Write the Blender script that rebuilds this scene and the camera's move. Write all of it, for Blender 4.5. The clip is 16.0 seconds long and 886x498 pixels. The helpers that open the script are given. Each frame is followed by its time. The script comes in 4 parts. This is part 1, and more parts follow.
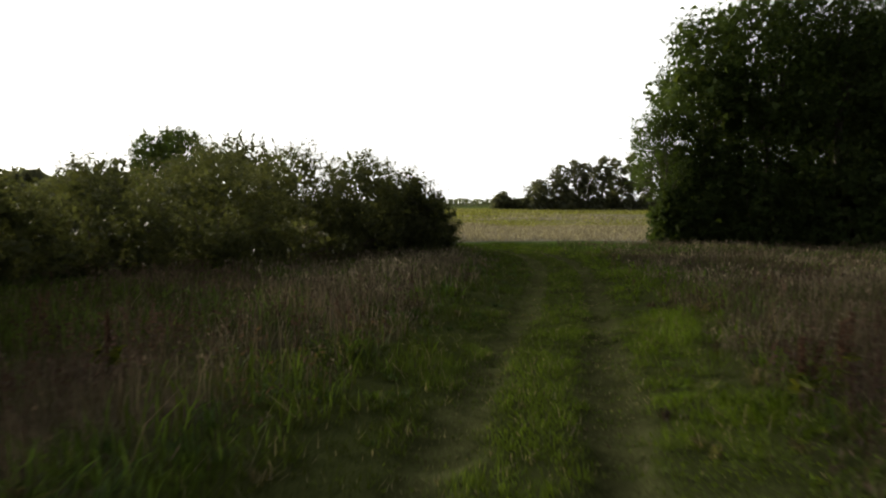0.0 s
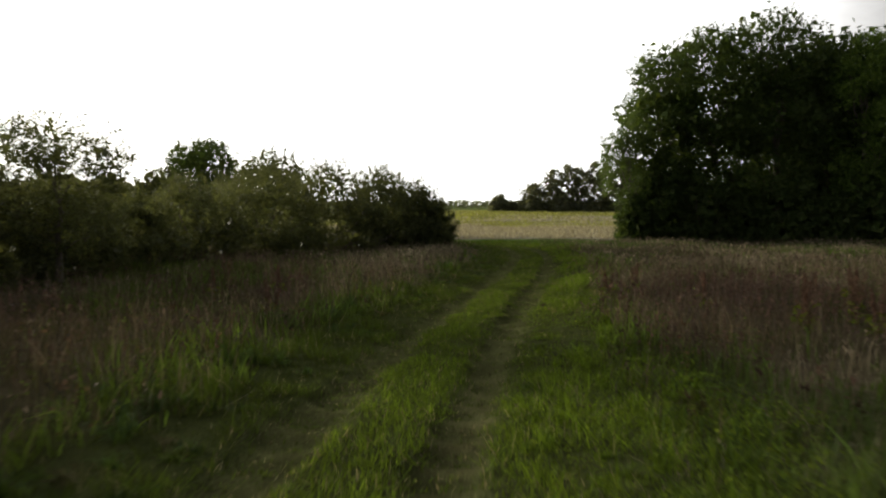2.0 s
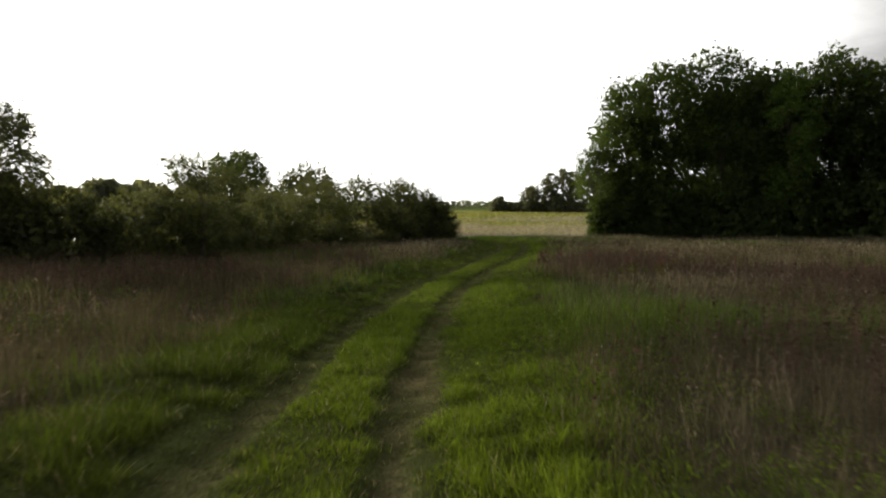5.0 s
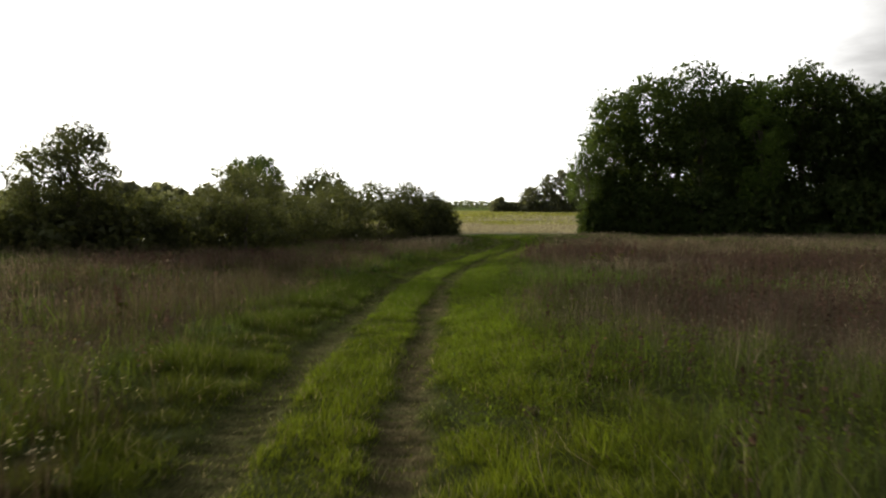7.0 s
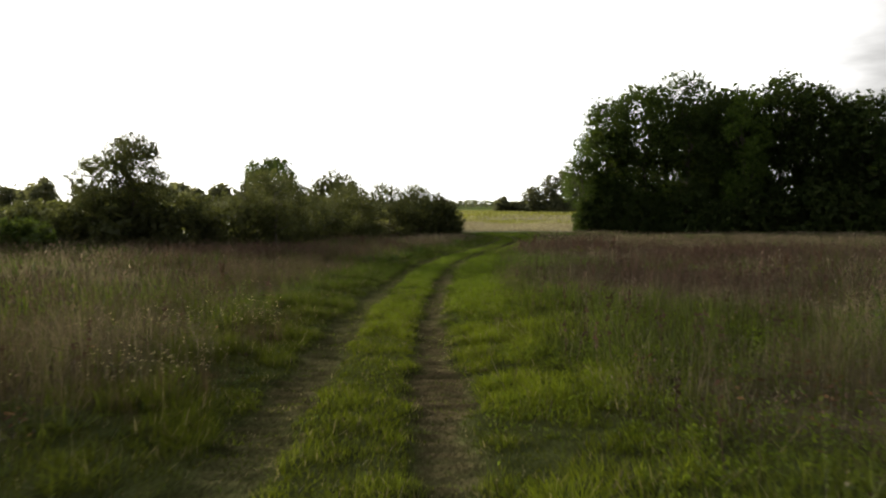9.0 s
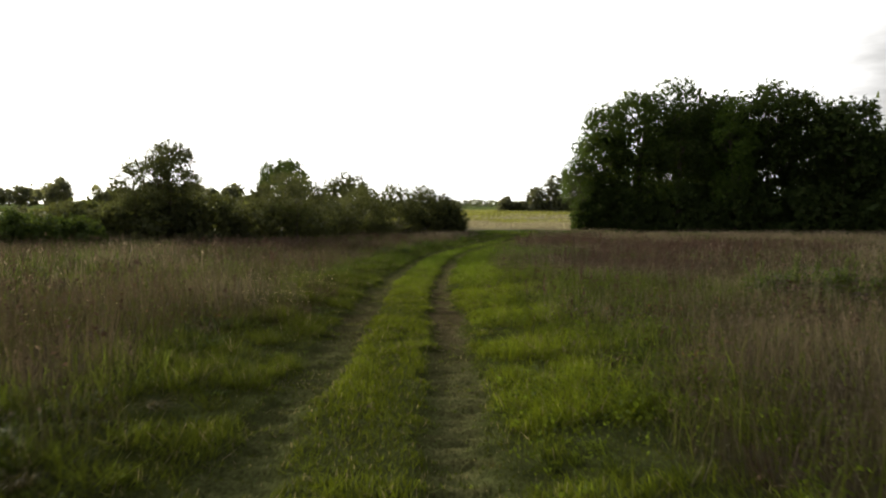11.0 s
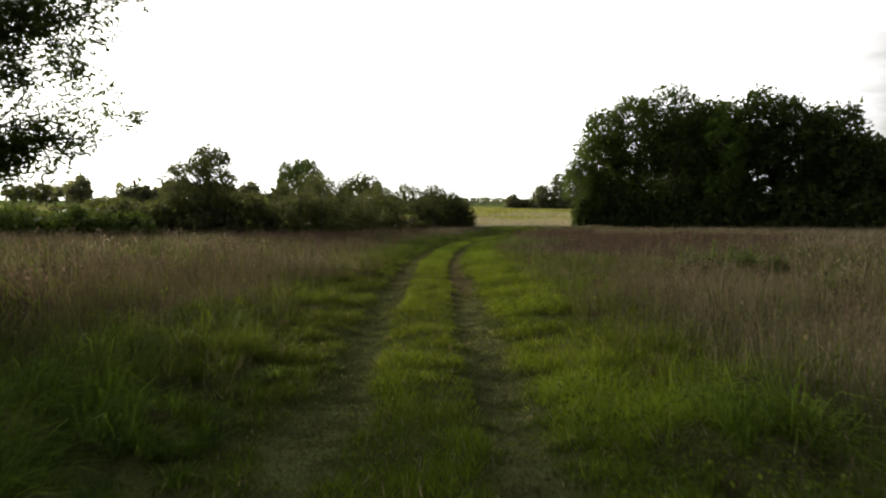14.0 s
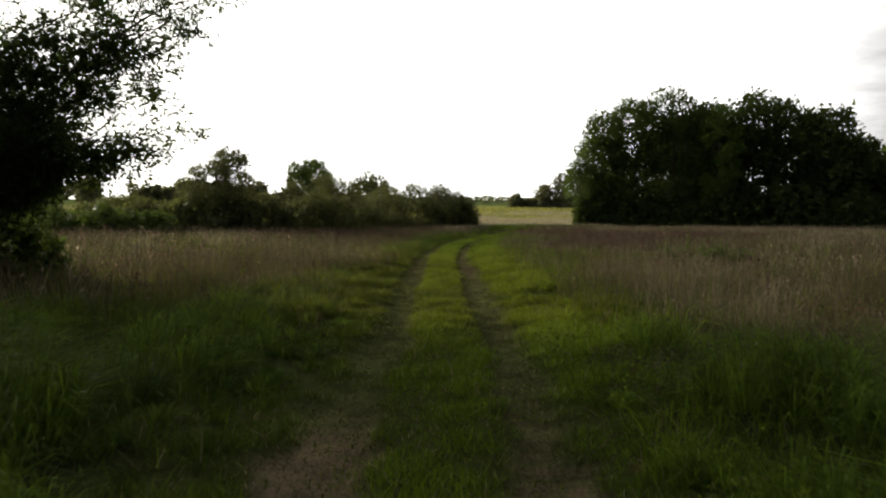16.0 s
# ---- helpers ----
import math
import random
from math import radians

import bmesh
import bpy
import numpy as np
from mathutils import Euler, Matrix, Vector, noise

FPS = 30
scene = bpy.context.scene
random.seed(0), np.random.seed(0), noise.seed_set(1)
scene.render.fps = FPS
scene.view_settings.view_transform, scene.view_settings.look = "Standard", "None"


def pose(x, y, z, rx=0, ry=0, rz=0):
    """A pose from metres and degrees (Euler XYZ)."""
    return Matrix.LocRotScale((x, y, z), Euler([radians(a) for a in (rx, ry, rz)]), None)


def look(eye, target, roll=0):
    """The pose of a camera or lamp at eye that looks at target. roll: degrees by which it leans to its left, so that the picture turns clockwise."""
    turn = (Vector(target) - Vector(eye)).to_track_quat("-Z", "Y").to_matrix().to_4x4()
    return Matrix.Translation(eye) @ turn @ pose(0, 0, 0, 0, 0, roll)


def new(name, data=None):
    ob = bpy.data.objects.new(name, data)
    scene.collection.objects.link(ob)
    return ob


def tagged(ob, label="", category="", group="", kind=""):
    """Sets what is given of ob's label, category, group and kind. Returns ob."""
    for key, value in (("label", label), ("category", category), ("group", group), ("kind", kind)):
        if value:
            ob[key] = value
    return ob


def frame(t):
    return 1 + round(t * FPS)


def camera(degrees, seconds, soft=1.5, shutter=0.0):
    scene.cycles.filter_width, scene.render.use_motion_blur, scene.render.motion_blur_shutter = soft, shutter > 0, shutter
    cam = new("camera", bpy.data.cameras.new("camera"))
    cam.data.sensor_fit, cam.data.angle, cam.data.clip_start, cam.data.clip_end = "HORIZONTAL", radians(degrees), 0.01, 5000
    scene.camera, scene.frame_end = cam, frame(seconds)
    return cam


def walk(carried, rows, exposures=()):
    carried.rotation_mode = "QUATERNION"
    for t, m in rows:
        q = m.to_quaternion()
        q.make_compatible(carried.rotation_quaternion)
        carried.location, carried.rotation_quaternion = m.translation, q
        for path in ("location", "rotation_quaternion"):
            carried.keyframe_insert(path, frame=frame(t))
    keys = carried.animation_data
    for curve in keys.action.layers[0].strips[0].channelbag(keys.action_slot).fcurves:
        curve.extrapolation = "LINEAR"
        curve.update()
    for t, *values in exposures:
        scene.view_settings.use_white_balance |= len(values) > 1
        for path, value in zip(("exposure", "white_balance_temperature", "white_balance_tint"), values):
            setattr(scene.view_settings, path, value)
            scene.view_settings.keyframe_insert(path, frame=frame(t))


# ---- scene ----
cam = camera(65.0, 16.0, soft=2.2, shutter=0.5)
METRES, EYE, TILT, LEAN, TURN = 46.0, 2.2, -3.9, 0.0, 0.0
ROWS = [
    (0.0, 0.0, 0.0, 0.0, 0.0, 0.0, -0.0),
    (0.5, -0.0003, -0.0477, -0.0021, -0.02, 0.05, 0.07),
    (1.0, -0.0006, -0.0946, -0.0043, -0.05, 0.09, 0.05),
    (1.5, -0.0012, -0.142, -0.0063, -0.04, 0.09, 0.01),
    (2.0, -0.0018, -0.1886, -0.0087, -0.0, 0.12, -0.03),
    (2.5, -0.0024, -0.2356, -0.0106, 0.05, 0.11, 0.05),
    (3.0, -0.0027, -0.281, -0.0127, 0.12, 0.12, -0.0),
    (3.5, -0.0033, -0.3258, -0.0142, 0.15, 0.09, -0.07),
    (4.0, -0.0037, -0.3679, -0.0167, 0.19, 0.13, -0.05),
    (4.5, -0.004, -0.4089, -0.0182, 0.23, 0.11, -0.07),
    (7.0, -0.0054, -0.5877, -0.0265, 0.47, 0.11, 0.07),
    (7.5, -0.0059, -0.6189, -0.0282, 0.53, 0.09, 0.05),
    (8.0, -0.0062, -0.6496, -0.0298, 0.59, 0.06, -0.01),
    (8.5, -0.0063, -0.6795, -0.0314, 0.7, 0.05, -0.0),
    (9.0, -0.0063, -0.7087, -0.033, 0.8, 0.05, -0.02),
    (11.5, -0.0047, -0.8344, -0.0408, 1.35, -0.01, -0.14),
    (12.0, -0.0054, -0.8559, -0.0421, 1.45, -0.04, -0.17),
    (12.5, -0.0058, -0.8766, -0.0434, 1.54, -0.07, -0.19),
    (13.0, -0.0062, -0.8964, -0.0445, 1.65, -0.12, -0.21),
    (13.5, -0.0065, -0.9153, -0.0456, 1.74, -0.17, -0.24),
    (14.0, -0.0067, -0.9335, -0.0465, 1.85, -0.2, -0.27),
    (14.5, -0.0074, -0.951, -0.0474, 1.94, -0.23, -0.32),
    (15.0, -0.0079, -0.9675, -0.0482, 2.01, -0.26, -0.33),
    (15.5, -0.0082, -0.9835, -0.049, 2.09, -0.29, -0.35),
    (16.0, -0.0085, -0.9986, -0.0496, 2.15, -0.3, -0.32),
]
walk(cam, [(t, pose(0, 0, EYE, TILT, LEAN, TURN) @ pose(METRES * x, METRES * y, METRES * z, 90 + pitch, roll, yaw)) for t, x, y, z, yaw, pitch, roll in ROWS],
     exposures=[(0.0, -0.5), (1.0, -0.38), (2.5, -0.24), (4.5, -0.17), (7.0, -0.06), (12.5, 0.06), (14.0, 0.06), (14.5, 0.0), (16.0, -0.18)])


# ---- sky and sun ----
SUN_AZ, SUN_EL = -47.0, 11.0          # degrees from +y (minus: towards -x), and above the horizon
sun_way = Vector((math.sin(radians(SUN_AZ)) * math.cos(radians(SUN_EL)), math.cos(radians(SUN_AZ)) * math.cos(radians(SUN_EL)), math.sin(radians(SUN_EL))))

world = bpy.data.worlds.new("evening_sky")
scene.world = world
world.use_nodes = True
wt = world.node_tree
wt.nodes.clear()


def wnode(kind, **values):
    n = wt.nodes.new(kind)
    for key, value in values.items():
        n.inputs[key].default_value = value
    return n


def wmath(op, a, b=None):
    n = wt.nodes.new("ShaderNodeMath")
    n.operation = op
    for k, v in enumerate((a, b)):
        if v is None:
            continue
        if isinstance(v, (int, float)):
            n.inputs[k].default_value = v
        else:
            wt.links.new(v, n.inputs[k])
    return n.outputs[0]


sky = wt.nodes.new("ShaderNodeTexSky")
sky.sky_type, sky.sun_disc = "NISHITA", False
sky.sun_elevation, sky.sun_rotation = radians(SUN_EL), radians(SUN_AZ)
sky.air_density, sky.dust_density = 1.0, 2.5
coord = wt.nodes.new("ShaderNodeTexCoord")
sep = wt.nodes.new("ShaderNodeSeparateXYZ")
wt.links.new(coord.outputs["Generated"], sep.inputs[0])
# cloud sheet seen in perspective: direction over its height
flat = wt.nodes.new("ShaderNodeCombineXYZ")
rise = wmath("MAXIMUM", wmath("ADD", sep.outputs[2], 0.09), 0.05)
wt.links.new(wmath("DIVIDE", sep.outputs[0], rise), flat.inputs[0])
wt.links.new(wmath("DIVIDE", sep.outputs[1], rise), flat.inputs[1])
cloud = wnode("ShaderNodeTexNoise", Scale=0.75, Detail=7.0, Roughness=0.55)
wt.links.new(flat.outputs[0], cloud.inputs["Vector"])
# nearness to the sun
dot = wt.nodes.new("ShaderNodeVectorMath")
dot.operation = "DOT_PRODUCT"
wt.links.new(coord.outputs["Generated"], dot.inputs[0])
dot.inputs[1].default_value = sun_way
glow = wmath("POWER", wmath("MAXIMUM", dot.outputs["Value"], 0.0), 5.0)
cover = wt.nodes.new("ShaderNodeMapRange")
cover.inputs["From Min"].default_value, cover.inputs["From Max"].default_value = 0.36, 0.56
ahead = wt.nodes.new("ShaderNodeMapRange")
ahead.interpolation_type = "SMOOTHSTEP"
ahead.inputs["From Min"].default_value, ahead.inputs["From Max"].default_value = 0.145, 0.43
ahead.inputs["To Min"].default_value, ahead.inputs["To Max"].default_value = 0.34, 2.3
wt.links.new(dot.outputs["Value"], ahead.inputs["Value"])
folds = wnode("ShaderNodeTexNoise", Scale=1.7, Detail=6.0, Roughness=0.6)
wt.links.new(flat.outputs[0], folds.inputs["Vector"])
body = wt.nodes.new("ShaderNodeMapRange")
body.inputs["From Min"].default_value, body.inputs["From Max"].default_value = 0.32, 0.6
body.inputs["To Min"].default_value, body.inputs["To Max"].default_value = 0.82, 1.2
wt.links.new(folds.outputs["Fac"], body.inputs["Value"])
wt.links.new(wmath("ADD", cloud.outputs["Fac"], wmath("MULTIPLY", ahead.outputs[0], 0.15)), cover.inputs["Value"])
# the sheet is dimmed overhead, out of view, to lower the light on the ground
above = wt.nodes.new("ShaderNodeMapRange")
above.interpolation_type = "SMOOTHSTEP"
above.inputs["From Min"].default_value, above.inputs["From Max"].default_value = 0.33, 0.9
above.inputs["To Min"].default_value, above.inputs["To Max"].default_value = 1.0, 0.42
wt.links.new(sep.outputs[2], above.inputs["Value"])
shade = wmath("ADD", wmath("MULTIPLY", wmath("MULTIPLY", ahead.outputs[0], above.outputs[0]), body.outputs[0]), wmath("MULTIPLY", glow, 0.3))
grey = wt.nodes.new("ShaderNodeMix")
grey.data_type = "RGBA"
grey.inputs["A"].default_value = (0.95, 0.94, 0.92, 1)
grey.inputs["B"].default_value = (1.0, 0.97, 0.90, 1)
wt.links.new(glow, grey.inputs["Factor"])
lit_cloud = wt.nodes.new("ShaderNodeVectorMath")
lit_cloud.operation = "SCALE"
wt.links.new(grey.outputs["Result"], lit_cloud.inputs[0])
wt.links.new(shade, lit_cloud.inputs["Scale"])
clear = wt.nodes.new("ShaderNodeVectorMath")
clear.operation = "SCALE"
clear.inputs["Scale"].default_value = 0.16
wt.links.new(sky.outputs[0], clear.inputs[0])
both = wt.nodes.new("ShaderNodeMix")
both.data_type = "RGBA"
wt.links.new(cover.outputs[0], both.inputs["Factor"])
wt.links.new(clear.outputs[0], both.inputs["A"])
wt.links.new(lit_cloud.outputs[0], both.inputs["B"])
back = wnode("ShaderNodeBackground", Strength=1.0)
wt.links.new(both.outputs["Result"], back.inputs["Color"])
wt.links.new(back.outputs[0], wt.nodes.new("ShaderNodeOutputWorld").inputs["Surface"])

lamp = bpy.data.lights.new("sun", "SUN")
lamp.energy, lamp.angle, lamp.color = 5.0, radians(5.0), (1.0, 0.91, 0.76)
sun = new("sun", lamp)
sun.matrix_world = look(sun_way * 100, (0, 0, 0))

# ---- materials ----


def material(name):
    m = bpy.data.materials.new(name)
    m.use_nodes = True
    m.node_tree.nodes.clear()
    return m, m.node_tree


def leaf_material(name, roughness=0.55, through_light=0.45, gloss=0.3, passed=(1.25, 1.2, 0.6)):
    """Thin leaves: pigment from the mesh's own tint, part of the light passes through."""
    m, nt = material(name)
    tint = nt.nodes.new("ShaderNodeAttribute")
    tint.attribute_name = "tint"
    grain = nt.nodes.new("ShaderNodeTexNoise")
    grain.inputs["Scale"].default_value = 9.0
    geo = nt.nodes.new("ShaderNodeNewGeometry")
    nt.links.new(geo.outputs["Position"], grain.inputs["Vector"])
    vary = nt.nodes.new("ShaderNodeMapRange")
    vary.inputs["To Min"].default_value, vary.inputs["To Max"].default_value = 0.6, 1.4
    nt.links.new(grain.outputs["Fac"], vary.inputs["Value"])
    colour = nt.nodes.new("ShaderNodeVectorMath")
    colour.operation = "SCALE"
    nt.links.new(tint.outputs["Color"], colour.inputs[0])
    nt.links.new(vary.outputs[0], colour.inputs["Scale"])
    bsdf = nt.nodes.new("ShaderNodeBsdfPrincipled")
    bsdf.inputs["Roughness"].default_value = roughness
    bsdf.inputs["Specular IOR Level"].default_value = gloss
    nt.links.new(colour.outputs[0], bsdf.inputs["Base Color"])
    warm = nt.nodes.new("ShaderNodeVectorMath")
    warm.operation = "MULTIPLY"
    warm.inputs[1].default_value = passed
    nt.links.new(colour.outputs[0], warm.inputs[0])
    trans = nt.nodes.new("ShaderNodeBsdfTranslucent")
    nt.links.new(warm.outputs[0], trans.inputs["Color"])
    mix = nt.nodes.new("ShaderNodeMixShader")
    mix.inputs[0].default_value = through_light
    nt.links.new(bsdf.outputs[0], mix.inputs[1])
    nt.links.new(trans.outputs[0], mix.inputs[2])
    nt.links.new(mix.outputs[0], nt.nodes.new("ShaderNodeOutputMaterial").inputs["Surface"])
    return m


def bark_material():
    m, nt = material("bark")
    geo = nt.nodes.new("ShaderNodeTexCoord")
    stretch = nt.nodes.new("ShaderNodeMapping")
    stretch.inputs["Scale"].default_value = (9, 9, 1.6)
    nt.links.new(geo.outputs["Object"], stretch.inputs[0])
    grain = nt.nodes.new("ShaderNodeTexNoise")
    grain.inputs["Scale"].default_value, grain.inputs["Detail"].default_value = 2.0, 6.0
    nt.links.new(stretch.outputs[0], grain.inputs["Vector"])
    ramp = nt.nodes.new("ShaderNodeValToRGB")
    ramp.color_ramp.elements[0].color = (0.035, 0.028, 0.02, 1)
    ramp.color_ramp.elements[1].color = (0.15, 0.125, 0.095, 1)
    nt.links.new(grain.outputs["Fac"], ramp.inputs[0])
    bump = nt.nodes.new("ShaderNodeBump")
    bump.inputs["Strength"].default_value, bump.inputs["Distance"].default_value = 0.7, 0.03
    nt.links.new(grain.outputs["Fac"], bump.inputs["Height"])
    bsdf = nt.nodes.new("ShaderNodeBsdfPrincipled")
    bsdf.inputs["Roughness"].default_value = 0.9
    nt.links.new(ramp.outputs[0], bsdf.inputs["Base Color"])
    nt.links.new(bump.outputs[0], bsdf.inputs["Normal"])
    nt.links.new(bsdf.outputs[0], nt.nodes.new("ShaderNodeOutputMaterial").inputs["Surface"])
    return m


def ground_material():
    """Soil, moss and thatch: the mesh's tint gives the zone's pigment, noise at three sizes breaks it up."""
    m, nt = material("meadow_ground")
    tint = nt.nodes.new("ShaderNodeAttribute")
    tint.attribute_name = "tint"
    geo = nt.nodes.new("ShaderNodeNewGeometry")
    total = None
    for scale, low, high, detail in ((0.35, 0.75, 1.25, 3), (3.0, 0.7, 1.3, 5), (38.0, 0.55, 1.45, 4)):
        n = nt.nodes.new("ShaderNodeTexNoise")
        n.inputs["Scale"].default_value, n.inputs["Detail"].default_value = scale, detail
        nt.links.new(geo.outputs["Position"], n.inputs["Vector"])
        r = nt.nodes.new("ShaderNodeMapRange")
        r.inputs["From Min"].default_value, r.inputs["From Max"].default_value = 0.3, 0.7
        r.inputs["To Min"].default_value, r.inputs["To Max"].default_value = low, high
        nt.links.new(n.outputs["Fac"], r.inputs["Value"])
        if total is None:
            total = r.outputs[0]
        else:
            p = nt.nodes.new("ShaderNodeMath")
            p.operation = "MULTIPLY"
            nt.links.new(total, p.inputs[0])
            nt.links.new(r.outputs[0], p.inputs[1])
            total = p.outputs[0]
        last = n
    colour = nt.nodes.new("ShaderNodeVectorMath")
    colour.operation = "SCALE"
    nt.links.new(tint.outputs["Color"], colour.inputs[0])
    nt.links.new(total, colour.inputs["Scale"])
    bump = nt.nodes.new("ShaderNodeBump")
    bump.inputs["Strength"].default_value, bump.inputs["Distance"].default_value = 0.8, 0.025
    nt.links.new(last.outputs["Fac"], bump.inputs["Height"])
    bsdf = nt.nodes.new("ShaderNodeBsdfPrincipled")
    bsdf.inputs["Roughness"].default_value = 0.95
    bsdf.inputs["Specular IOR Level"].default_value = 0.0
    nt.links.new(colour.outputs[0], bsdf.inputs["Base Color"])
    nt.links.new(bump.outputs[0], bsdf.inputs["Normal"])
    nt.links.new(bsdf.outputs[0], nt.nodes.new("ShaderNodeOutputMaterial").inputs["Surface"])
    return m


GRASS = leaf_material("grass_blades", 0.65, 0.46, 0.03, (1.22, 1.2, 0.7))
DRY = leaf_material("dry_stems", 0.8, 0.42, 0.1, (1.06, 1.0, 0.92))
LEAVES = leaf_material("tree_leaves", 0.55, 0.5, 0.15)
PETAL = leaf_material("pale_petals", 0.7, 0.4, 0.2)
BARK = bark_material()
SOIL = ground_material()

# ---- lie of the land ----
rng = np.random.default_rng(7)
TABLE = rng.random((256, 256))


def vnoise(x, y, size, seed=0, turned=True):
    """Smooth value noise, 0 to 1, with cells of that size in metres; its grid is turned so that it never lies along the track."""
    x, y = np.asarray(x), np.asarray(y)
    if turned:
        a = 0.5 + seed * 1.7
        x, y = x * math.cos(a) - y * math.sin(a), x * math.sin(a) + y * math.cos(a)
    u, v = x / size + seed * 17.31, y / size + seed * 9.77
    i, j = np.floor(u).astype(int), np.floor(v).astype(int)
    fu, fv = u - i, v - j
    fu, fv = fu * fu * (3 - 2 * fu), fv * fv * (3 - 2 * fv)
    a, b = TABLE[i % 256, j % 256], TABLE[(i + 1) % 256, j % 256]
    c, d = TABLE[i % 256, (j + 1) % 256], TABLE[(i + 1) % 256, (j + 1) % 256]
    return (a * (1 - fu) + b * fu) * (1 - fv) + (c * (1 - fu) + d * fu) * fv


def smooth(v, low, high):
    s = np.clip((np.asarray(v) - low) / (high - low), 0, 1)
    return s * s * (3 - 2 * s)


PROFILE_Y = np.arange(-90, 400, 1.0)
PROFILE_Z = np.interp(PROFILE_Y, [-90, -60, -42, -24, -1, 12, 45, 70, 150, 260, 400], [2.4, 1.8, 1.35, 0.9, 0.3, 0.0, -0.5, -0.4, 0.5, 0.2, -0.8])
PROFILE_Z = np.convolve(np.pad(PROFILE_Z, 4, mode="edge"), np.ones(9) / 9, "valid")


def land(y):
    far = np.interp(y, [400, 700, 3000], [0.0, -2.4, -5.0])
    near = np.interp(y, [-3000, -90], [4.0, 0.0])
    return np.interp(y, PROFILE_Y, PROFILE_Z) + far + near


# the middle line of the farm track
TRACK_Y = [-90, -60, -42, -38.5, -33, -24, -20, -12.5, -7.5, -3.3, 3, 6, 10, 16, 21, 26, 31, 36, 41, 50]
TRACK_X = [-2.0, -0.9, -0.62, -0.63, -0.93, -1.24, -1.44, -1.30, -1.13, -0.76, 0.2, 0.8, 1.6, 2.85, 3.7, 4.3, 4.5, 3.9, 2.4, -1.5]


FINE_Y = np.arange(-90, 50, 0.5)
FINE_X = np.convolve(np.pad(np.interp(FINE_Y, TRACK_Y, TRACK_X), 4, mode="edge"), np.ones(9) / 9, "valid")
SLOPE = np.gradient(FINE_X, FINE_Y)


def aside(x, y):
    """Metres to the right of the track's middle line."""
    return (x - np.interp(y, FINE_Y, FINE_X)) / np.sqrt(1 + np.interp(y, FINE_Y, SLOPE) ** 2)


HALF = 0.74                            # half the distance between the two wheel ruts


def worn_out(d, y):
    """Where the ruts are worn through to wide bare earth, by the gap that the track comes from: sooner in the rut under the oak."""
    return 1 - smooth(y + 1.0 * smooth(d, -0.2, 0.2), -41.6, -40.0)


def lush_end(d, y):
    """1 in the lush tussocky grass by the track's near end, which reaches farther on the oak's side."""
    return 1 - smooth(y + 3.2 * smooth(d, -0.5, 0.5), -39, -34)


def rut(d, y):
    """1 in the wheel ruts, 0 outside, with ragged edges."""
    wob = (vnoise(d * 0 + np.sign(d) * 5, y, 1.1, 3) - 0.5) * 0.2 + (vnoise(d, y, 0.3, 4) - 0.5) * 0.24
    r = 1 - smooth(np.abs(np.abs(d) - HALF) + wob - 0.12 * worn_out(d, y), 0.14, 0.38)
    return r * (1 - smooth(y, 33, 40))


def ladder(x, y, d):
    """Cross bars that tractor tyres left in the ruts, -1 to 1."""
    return np.sin(y * 25 + np.sign(d) * 1.3 + np.abs(np.abs(d) - HALF) * 5 + 4.0 * vnoise(x, y, 1.7, 8))


def height(x, y):
    d = aside(x, y)
    r = rut(d, y)
    z = land(y) + (vnoise(x, y, 6.0, 1) - 0.5) * 0.22 * smooth(np.abs(d), 1.5, 5) + (vnoise(x, y, 1.1, 2) - 0.5) * 0.035 + (vnoise(x, y, 0.7, 5) - 0.5) * (0.03 + 0.34 * (1 - smooth(y, -38, -32))) * smooth(np.abs(d), 1.3, 2.2) * (1 - 0.85 * smooth(np.abs(d), 3.0, 4.4))
    z = z - 0.075 * r + 0.05 * smooth(np.abs(d), 1.2, 2.2)
    lugs = (ladder(x, y, d) * 0.032 * (1 - 0.85 * worn_out(d, y)) + (vnoise(x, y, 0.2, 9) - 0.5) * 0.05) * r
    return z + lugs


def sorrel(x, y):
    """Where dark withered sorrel and dock crowd out the hay, 0 to 1."""
    s = 0
    for cx, cy, rx, ry, k in ((11.0, -4.0, 8.0, 4.5, 0.9), (3.9, -12.0, 1.6, 2.6, 0.9), (6.0, 8.0, 3.4, 4.5, 1.1), (-5.5, 4.0, 4.0, 6.0, 0.6), (7.6, -14.6, 3.8, 3.4, 1.3), (13.0, -2.0, 8.0, 6.0, 1.0), (-6.0, 9.0, 5.0, 7.0, 0.85), (-9.0, 1.0, 6.5, 7.0, 0.65), (5.8, -12.0, 2.2, 2.6, 1.1), (8.5, 2.5, 6.0, 3.2, 1.1), (3.4, 1.6, 1.4, 2.2, 0.9)):
        s = np.maximum(s, k * np.exp(-(((x - cx) / rx) ** 2 + ((y - cy) / ry) ** 2)))
    return np.clip(s * (0.5 + 1.15 * smooth(0.65 * vnoise(x, y, 2.8, 15) + 0.35 * vnoise(x, y, 1.0, 16), 0.3, 0.68)), 0, 1)


